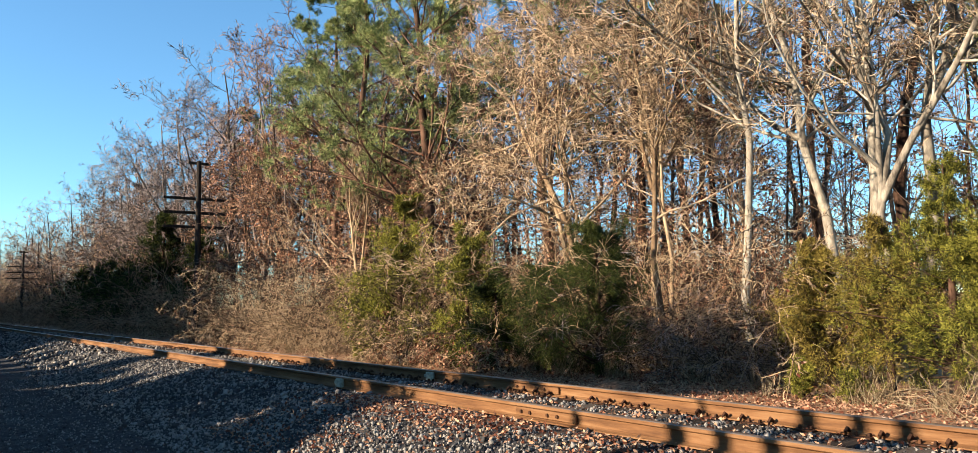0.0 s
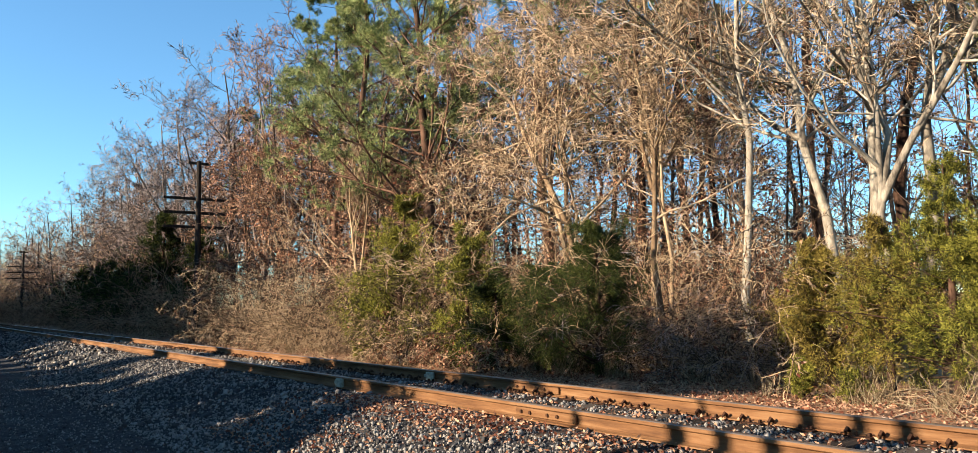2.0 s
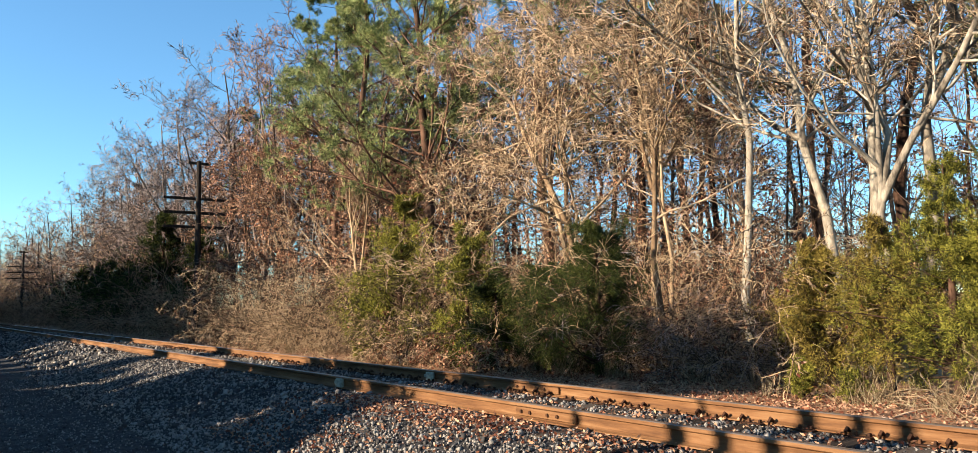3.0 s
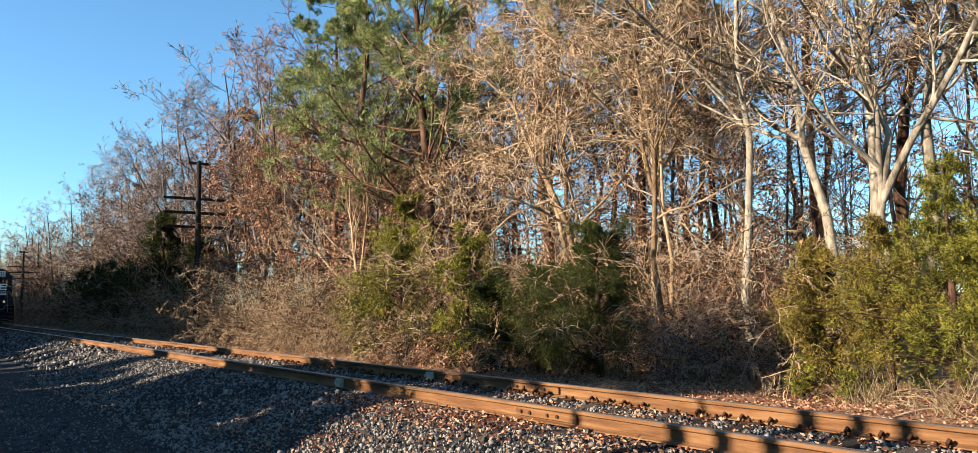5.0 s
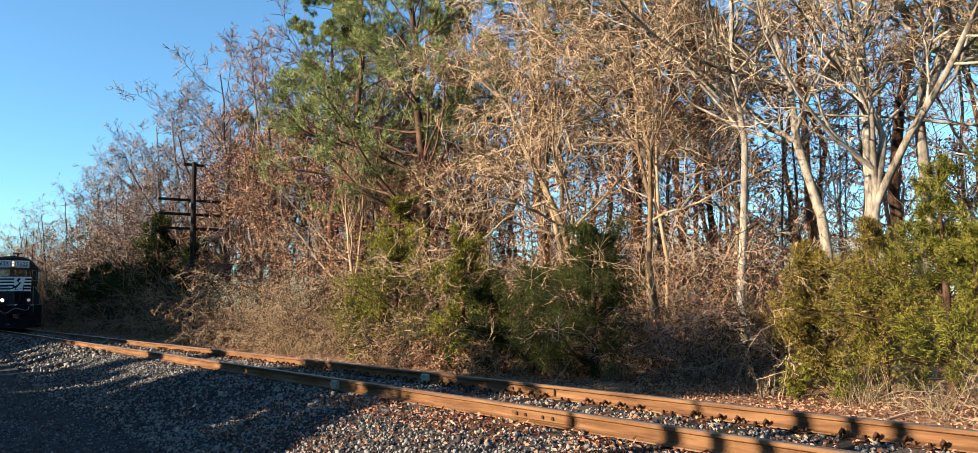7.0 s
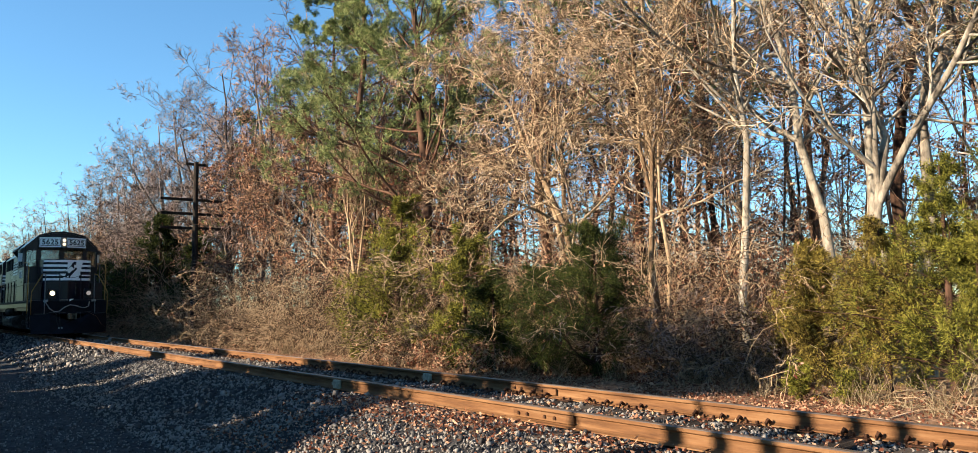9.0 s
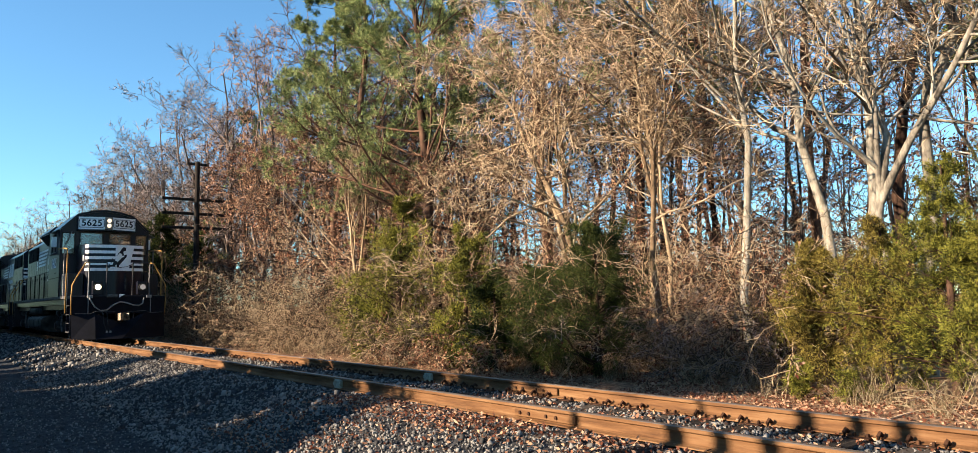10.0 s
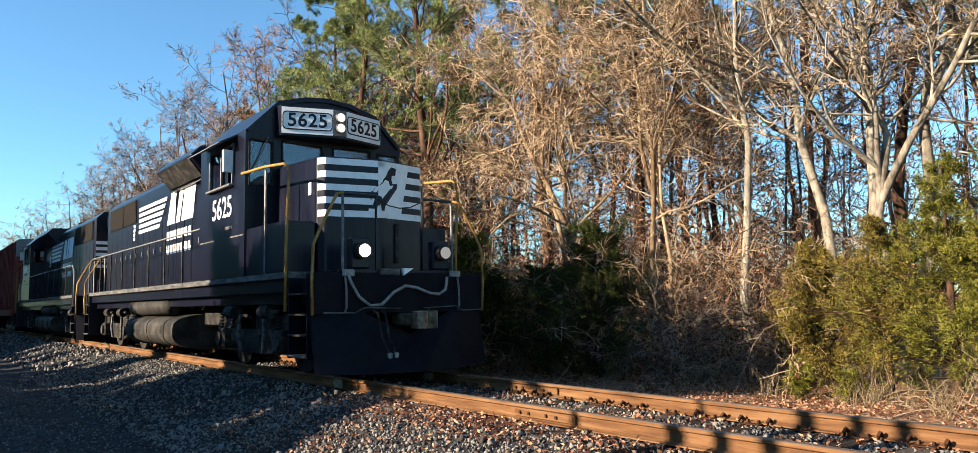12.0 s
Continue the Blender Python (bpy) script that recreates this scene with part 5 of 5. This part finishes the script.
            bm.faces.new((a[0], b[0], b[1], a[1]))
            bm.faces.new((a[2], b[2], b[3], a[3]))
        bm.faces.new((cols[0][0], cols[0][2], cols[0][3], cols[0][1]))
        bm.faces.new((cols[-1][0], cols[-1][2], cols[-1][3], cols[-1][1]))
        return part(name, bm, mat, nose)
    step, z = 0.104, 2.48
    for k in range(9):
        z0, z1 = z + k * step, z + (k + 1) * step
        if k % 2 == 0:
            stripe(-0.965, -0.2 + 0.035 * k - 0.0, z0, z1, 0, 0.035)
            stripe(0.42 + 0.02 * k, 0.965, z0, z1, 0.02, 0)
    stripe(-0.24, 0.42, 2.481, 2.481 + 9 * step, 0.33, 0.2, "emblem_ground")
    beast = ((0.215, 3.33), (0.24, 3.29), (0.315, 3.225), (0.3, 3.195), (0.235, 3.215), (0.225, 3.13), (0.25, 3.06), (0.335, 3.075), (0.345, 2.99), (0.315, 2.99), (0.305, 3.04), (0.25, 3.015),
             (0.29, 2.93), (0.265, 2.915), (0.215, 2.985), (0.14, 2.9), (0.09, 2.83), (0.1, 2.72), (0.075, 2.6), (0.03, 2.6), (0.05, 2.71), (0.0, 2.8), (-0.02, 2.68), (-0.06, 2.68), (-0.05, 2.82),
             (-0.06, 2.9), (-0.13, 2.86), (-0.17, 2.77), (-0.16, 2.9), (-0.07, 2.985), (0.04, 3.05), (0.11, 3.14), (0.15, 3.26))
    bm = bmesh.new()
    bm.faces.new([bm.verts.new((on_nose(y) + 0.012, y, z)) for y, z in beast])
    bmesh.ops.triangulate(bm, faces=bm.faces[:])
    bmesh.ops.solidify(bm, geom=bm.faces[:], thickness=0.003)
    part("emblem", bm, M_BLACK, nose)
    part("nose_door", box(bmesh.new(), -1.5, -1.44, 0.3, 0.36, 1.75, 2.4, 0.01), M_UNDER, nose)
    part("jacket_plate", box(bmesh.new(), -2.0, -1.9, -0.99, -0.975, 2.85, 3.05, 0.004), M_BOARD, nose)
    # long hood
    hp = [(-0.95, 1.6), (-0.95, 4.2), (-0.72, 4.42), (0.72, 4.42), (0.95, 4.2), (0.95, 1.6)]
    hood = part("long_hood", soften(prism(bmesh.new(), hp, "x", -17.1, -5.78), 0.015), M_BLACK, ob)
    for s in (-1, 1):
        x = -6.3
        i = 0
        while x > -16.6:
            w = 0.62
            if True:
                d = part("hood_door", box(bmesh.new(), x - w + 0.02, x - 0.02, min(s * 0.95, s * 0.968), max(s * 0.95, s * 0.968), 1.72, 3.38 if i > 1 else 3.0, 0.006), M_BLACK, hood)
                part("latch", box(bmesh.new(), x - 0.1, x - 0.06, min(s * 0.965, s * 0.99), max(s * 0.965, s * 0.99), 2.5, 2.62), M_GREYBAR, d)
            x -= w
            i += 1
        for x0, x1 in ((-16.6, -14.9), (-14.8, -13.4)):
            g = part("radiator_grille", box(bmesh.new(), x0, x1, min(s * 0.95, s * 0.975), max(s * 0.95, s * 0.975), 3.5, 4.14, 0.006), M_GRILLE, hood)
            for k in range(9):
                z = 3.54 + 0.068 * k
                part("slat", box(bmesh.new(), x0 + 0.03, x1 - 0.03, min(s * 0.975, s * 0.99), max(s * 0.975, s * 0.99), z, z + 0.03), M_GRILLE, g)
        # air intake that juts from the top of the hood behind the cab
        bm = prism(bmesh.new(), [(s * 0.93, 3.86), (s * 1.05, 3.86), (s * 1.42, 4.3), (s * 1.2, 4.52), (s * 0.7, 4.5)], "x", -9.6, -6.9)
        it = part("air_intake", soften(bm, 0.02), M_BLACK, hood)
        part("intake_screen", prism(bmesh.new(), [(s * 1.1, 3.905), (s * 1.12, 3.9), (s * 1.42, 4.26), (s * 1.4, 4.27)], "x", -9.45, -7.05), M_UNDER, it)
        # painted emblem in plain shapes: slanted bars, two blocks, two lines of bars
        yy0, yy1 = min(s * 0.9685, s * 0.974), max(s * 0.9685, s * 0.974)

        def paint(name, pts):
            part(name, prism(bmesh.new(), [(-8.0 - 0 + (p[0] if s < 0 else -5.0 - p[0]), p[1]) for p in pts], "y", yy0, yy1), M_WHITE, hood)
        for k in range(5):
            zz = 3.14 + 0.155 * k
            paint("emblem_bar", [(-5.0, zz), (-2.95 + 0.16 * k, zz), (-2.88 + 0.16 * k, zz + 0.09), (-5.0 + 0.12 * 0, zz + 0.09)])
        for x0, w, tilt in ((-2.2, 0.3, 0.34), (-1.82, 0.26, 0.1), (-1.46, 0.3, 0.3), (-1.02, 0.42, 0.24), (-0.54, 0.4, 0.2)):
            paint("emblem_block", [(x0, 3.12), (x0 + w, 3.12), (x0 + w + tilt, 3.88), (x0 + tilt, 3.88)])
        for zz in (2.74, 2.4):
            for k in range(7):
                a = -2.2 + 0.29 * k
                paint("lettering_bar", [(a, zz), (a + 0.2, zz), (a + 0.2, zz + 0.21), (a, zz + 0.21)])
        for k in range(4):
            paint("warning_mark", [(-5.6, 3.0 + 0.12 * k), (-5.42, 3.0 + 0.12 * k), (-5.42, 3.08 + 0.12 * k), (-5.6, 3.08 + 0.12 * k)])
        # long handrail on its posts
        part("walkway_rail", pipe(bmesh.new(), [(-3.0 - 2.75, s * 1.5, 2.62), (-10, s * 1.5, 2.62), (-16.3, s * 1.5, 2.62), (-16.7, s * 1.5, 2.4), (-16.75, s * 1.5, 1.2)], 0.02, 6), M_GREYBAR, ob, "", True)
        for x in np.arange(-7.0, -16.4, -1.35):
            part("rail_stanchion", rod(bmesh.new(), (x, s * 1.5, 1.58), (x, s * 1.5, 2.62), 0.02, 6), M_UNDER, ob)
        # tank, reservoirs
        part("air_reservoir", rod(bmesh.new(), (-11.9, s * 1.22, 1.12), (-8.6, s * 1.22, 1.12), 0.19, 16), M_TANK, ob, "", True)
    tank = [(1.48 * math.copysign(abs(math.cos(q)) ** 0.55, math.cos(q)), 0.6 + (0.36 if math.sin(q) > 0 else 0.42) * math.copysign(abs(math.sin(q)) ** 0.62, math.sin(q))) for q in np.linspace(0, 2 * math.pi, 49)[:-1]]
    part("fuel_tank", prism(bmesh.new(), tank, "x", -11.9, -7.7), M_TANK, ob, "dusty rounded fuel tank")
    for x in (-11.2, -9.8, -8.4):
        part("tank_strap", prism(bmesh.new(), [(p[0] * 1.008, 0.6 + (p[1] - 0.6) * 1.02) for p in tank], "x", x - 0.03, x + 0.03), M_UNDER, ob)
    part("equipment_rack", box(bmesh.new(), -7.4, -6.1, -0.9, 0.9, 0.72, 1.15, 0.02), M_UNDER, ob)
    # roof: fans, stack, horn, bell, aerial
    for x in (-16.2, -14.7, -11.6):
        f = part("fan", rod(bmesh.new(), (x, 0, 4.4), (x, 0, 4.56), 0.6, 24), M_UNDER, hood)
        part("fan_guard", rod(bmesh.new(), (x, 0, 4.56), (x, 0, 4.58), 0.55, 16), M_GRILLE, f)
    part("exhaust_stack", box(bmesh.new(), -12.9, -12.4, -0.2, 0.2, 4.4, 4.62, 0.02), M_UNDER, hood)
    bm = bmesh.new()
    for y, l in ((-0.16, 0.3), (0.0, 0.42), (0.16, 0.34)):
        bmesh.ops.create_cone(bm, cap_ends=True, segments=10, radius1=0.07, radius2=0.02, depth=l, matrix=Matrix.Translation((-5.9 + l / 2, y, 4.66)) @ pose(0, 0, 0, 0, -90, 0))
    rod(bm, (-5.95, 0, 4.4), (-5.95, 0, 4.66), 0.03, 6)
    part("horn", bm, M_UNDER, ob)
    part("aerial", rod(bmesh.new(), (-4.6, 0.2, 4.8), (-4.6, 0.2, 5.02), 0.05, 10), M_UNDER, ob)
    # rear of the hood: number board, lamps, stripes
    bm = box(bmesh.new(), -17.2, -17.1, -0.62, 0.62, 3.9, 4.25, 0.02)
    rb = part("end_lamp_housing", bm, M_BLACK, hood)
    lettering("number", number, 0.26, pose(-17.105, -0.35, 3.72, 90, 0, -90), M_BOARD, hood, 1.0, 0.01)
    for y in (-0.1, 0.1):
        part("headlamp", rod(bmesh.new(), (-17.24, y, 4.08), (-17.19, y, 4.08), 0.085, 14), M_GLASS, rb)
    for k in range(5):
        z = 2.5 + 0.2 * k
        part("end_stripe", box(bmesh.new(), -17.106, -17.09, -0.93, 0.93, z, z + 0.11), M_WHITE, hood)
    return ob, truck(ob, -3.83) + truck(ob, -14.2)


def boxcar():
    ob = base("boxcar", pose(0, 0, 0), "oxide-red ribbed boxcar with a pale roof", "freight car", "train")
    L = 15.6
    body = part("body", box(bmesh.new(), -L, -0.9, -1.48, 1.48, 1.05, 4.72, 0.02), M_BOXCAR, ob)
    part("roof", prism(bmesh.new(), [(-1.52, 4.72), (-1.3, 4.86), (0, 4.96), (1.3, 4.86), (1.52, 4.72)], "x", -L - 0.03, -0.87), M_GALV, ob, "pale galvanised roof")
    for s in (-1, 1):
        for x in np.arange(-1.3, -L + 0.2, -0.62):
            part("rib", box(bmesh.new(), x - 0.05, x + 0.05, min(s * 1.475, s * 1.56), max(s * 1.475, s * 1.56), 1.2, 4.7, 0.012), M_BOXCAR, body)
        part("sill", box(bmesh.new(), -L, -0.9, min(s * 1.4, s * 1.54), max(s * 1.4, s * 1.54), 0.86, 1.14, 0.01), M_BOXCAR, ob)
        d = part("door", box(bmesh.new(), -9.6, -6.9, min(s * 1.56, s * 1.62), max(s * 1.56, s * 1.62), 1.15, 4.6, 0.01), M_BOXCAR, body)
        for z in np.arange(1.1, 4.6, 0.38):
            part("ladder_rung", rod(bmesh.new(), (-1.35, s * 1.6, z), (-0.95, s * 1.6, z), 0.014, 5), M_BOXCAR, ob)
    for z in np.arange(1.3, 4.6, 0.3):
        part("end_corrugation", box(bmesh.new(), -0.9, -0.84, -1.4, 1.4, z, z + 0.14, 0.02), M_BOXCAR, body)
    part("end_panel", box(bmesh.new(), -0.84, -0.825, -1.42, 1.42, 3.95, 4.74, 0.004), M_GALV, body, "pale grey upper end panel")
    bm = box(bmesh.new(), -0.9, -0.1, -0.1, 0.1, 0.76, 0.98, 0.02)
    part("coupler", bm, M_UNDER, ob)
    return ob, truck(ob, -2.9) + truck(ob, -L + 2.0)


# ---- unseen trees added behind the camera, whose shade falls on lot, rails and verge ----
# Dulled so the unseen trees don't tint the train's reflections green.
M_HEDGE = material("dull_dark_evergreen_foliage", [(0.00748, 0.00952, 0.0068), (0.01768, 0.02108, 0.01564), (0.0374, 0.0408, 0.03264)], 1.6, 0.8, island=0.5, bump=0)


def behind():
    rng = np.random.default_rng(77)
    fir = "dense dark evergreen tree, unseen, added behind the gravel lot to block light"

    def turned():
        return pose(0, 0, 0, 0, 0, rng.uniform(0, 360))
    hedge = cedar("evergreen", -14.4, -8, 7.6, 2.0, 501, fir, M_HEDGE, n=80, sprays=4, size=7.5, dens=1)
    for x, big in HEDGE:
        copy_thing(hedge, Matrix(place(x, -8 + rng.uniform(-0.4, 0.4))) @ turned() @ Matrix.Scale(big, 4))
    for x, big in ((-12.0, 0.48), (-13.6, 0.55), (-15.5, 0.6), (-17.5, 0.6), (-19.7, 0.55), (-21.8, 0.55), (-24, 0.55), (-26.2, 0.5), (-28.4, 0.5), (-30.6, 0.5), (-32.8, 0.5), (-35, 0.5)):
        copy_thing(hedge, Matrix(place(x, -6.6 + rng.uniform(-0.3, 0.3))) @ turned() @ Matrix.Scale(big, 4))
    tall = cedar("evergreen", -39.5, -8.5, 11.5, 2.4, 502, fir, M_HEDGE, n=90, sprays=4, size=12, dens=1)
    for x in np.arange(-43, -130, -3.4):
        copy_thing(tall, Matrix(place(x, -8.5 + rng.uniform(-1, 1))) @ turned())
    for x in np.arange(-45.5, -135, -2.6):
        copy_thing(tall, Matrix(place(x, -10.5 + rng.uniform(-0.8, 0.8))) @ turned() @ Matrix.Scale(1.12 + rng.uniform(-0.08, 0.06), 4))
    # unseen evergreens with bare lower trunks, added to shade brush but not rails
    high = cedar("evergreen", -36.8, -8.6, 10.6, 2.3, 503, "unseen dark evergreen with a bare lower trunk, added to shade the brush", M_HEDGE, n=80, sprays=5, size=10, low=0.62)
    for x, y, big in ((-38.3, -9.2, 1.04), (-40.0, -9.0, 1.06), (-41.7, -9.4, 1.08), (-43.4, -9.2, 1.08), (-36.2, -10.8, 1.12), (-38.0, -10.6, 1.14), (-39.6, -10.9, 1.15), (-41.2, -10.6, 1.15), (-42.9, -10.8, 1.15)):
        copy_thing(high, Matrix(place(x, y)) @ turned() @ Matrix.Scale(big, 4))
    # One more unseen tree, added to shade the verge and its cedars.
    light = cedar("evergreen", -12.9, -9.6, 9.4, 1.9, 504, "unseen thin evergreen with a bare lower trunk, added to shade the verge", M_HEDGE, n=44, sprays=4, size=7, low=0.66)
    # Unseen far row, added to block low sky and darken the train's reflections.
    for x in np.arange(34, -50, -4.2):
        copy_thing(tall, Matrix(place(x, -37 + rng.uniform(-2, 1))) @ turned())
    mast = bare_tree("leafless_tree", *TRUNKS[0][:2], 15, 0.12, (0.0, 0.2), 520, "tall slender leafless tree behind the gravel lot", M_BARK_GREY, M_TWIG_GREY, counts=(10, 5, 3, 0), start=0.62, grain=2)
    for x, y, girth in TRUNKS[1:]:
        copy_thing(mast, Matrix(place(x, y)) @ turned() @ Matrix.Diagonal((girth, girth, 1, 1)))


HEDGE = ((-16.4, 0.97), (-18.4, 0.8), (-20.8, 0.62), (-22.2, 0.62), (-23.7, 0.83), (-26, 0.62), (-28.2, 0.62), (-30.5, 0.65), (-32.8, 0.62), (-35, 0.65), (-37.2, 0.7), (-12.9, 0.62), (-11.3, 0.62), (-12.0, 0.7))
TRUNKS = ((-6.07, -6.5, 1.0), (-8.33, -6.5, 0.5), (-7.1, -6.5, 1.15), (-6.7, -6.5, 0.95))

ground_sheet()
track()
stones()
fallen_leaves()
woodland()
edge_plants()
behind()
lead, lead_wheels = locomotive("5625")
second = copy_thing(lead, pose(0, 0, 0))
tagged(second, "black four-axle diesel locomotive coupled long hood first")
second_wheels = [o for o in second.children if o.name.startswith("wheelset")]
wagon, wagon_wheels = boxcar()


def motions():
    start = NOSE_END - 12 * SPEED
    for thing, back, turn in ((lead, 0.0, 0), (second, -18.03 - 18.03, 180), (wagon, -36.06, 0)):
        walk(thing, [(0.0, pose(start + 1.6 + back, MID, 0, 0, 0, turn)), (9.0, pose(NOSE_END - 3 * SPEED + back, MID, 0, 0, 0, turn)), (12.0, pose(NOSE_END + back, MID, 0, 0, 0, turn))])
    n = 170
    for wheels, sign in ((lead_wheels, 1), (second_wheels, -1), (wagon_wheels, 1)):
        for w in wheels:
            at = w.matrix_basis.translation.copy()
            walk(w, [(12.0 * i / n, pose(*at, 0, sign * math.degrees(SPEED * 12.0 * i / n / 0.508), 0)) for i in range(n + 1)])


motions()
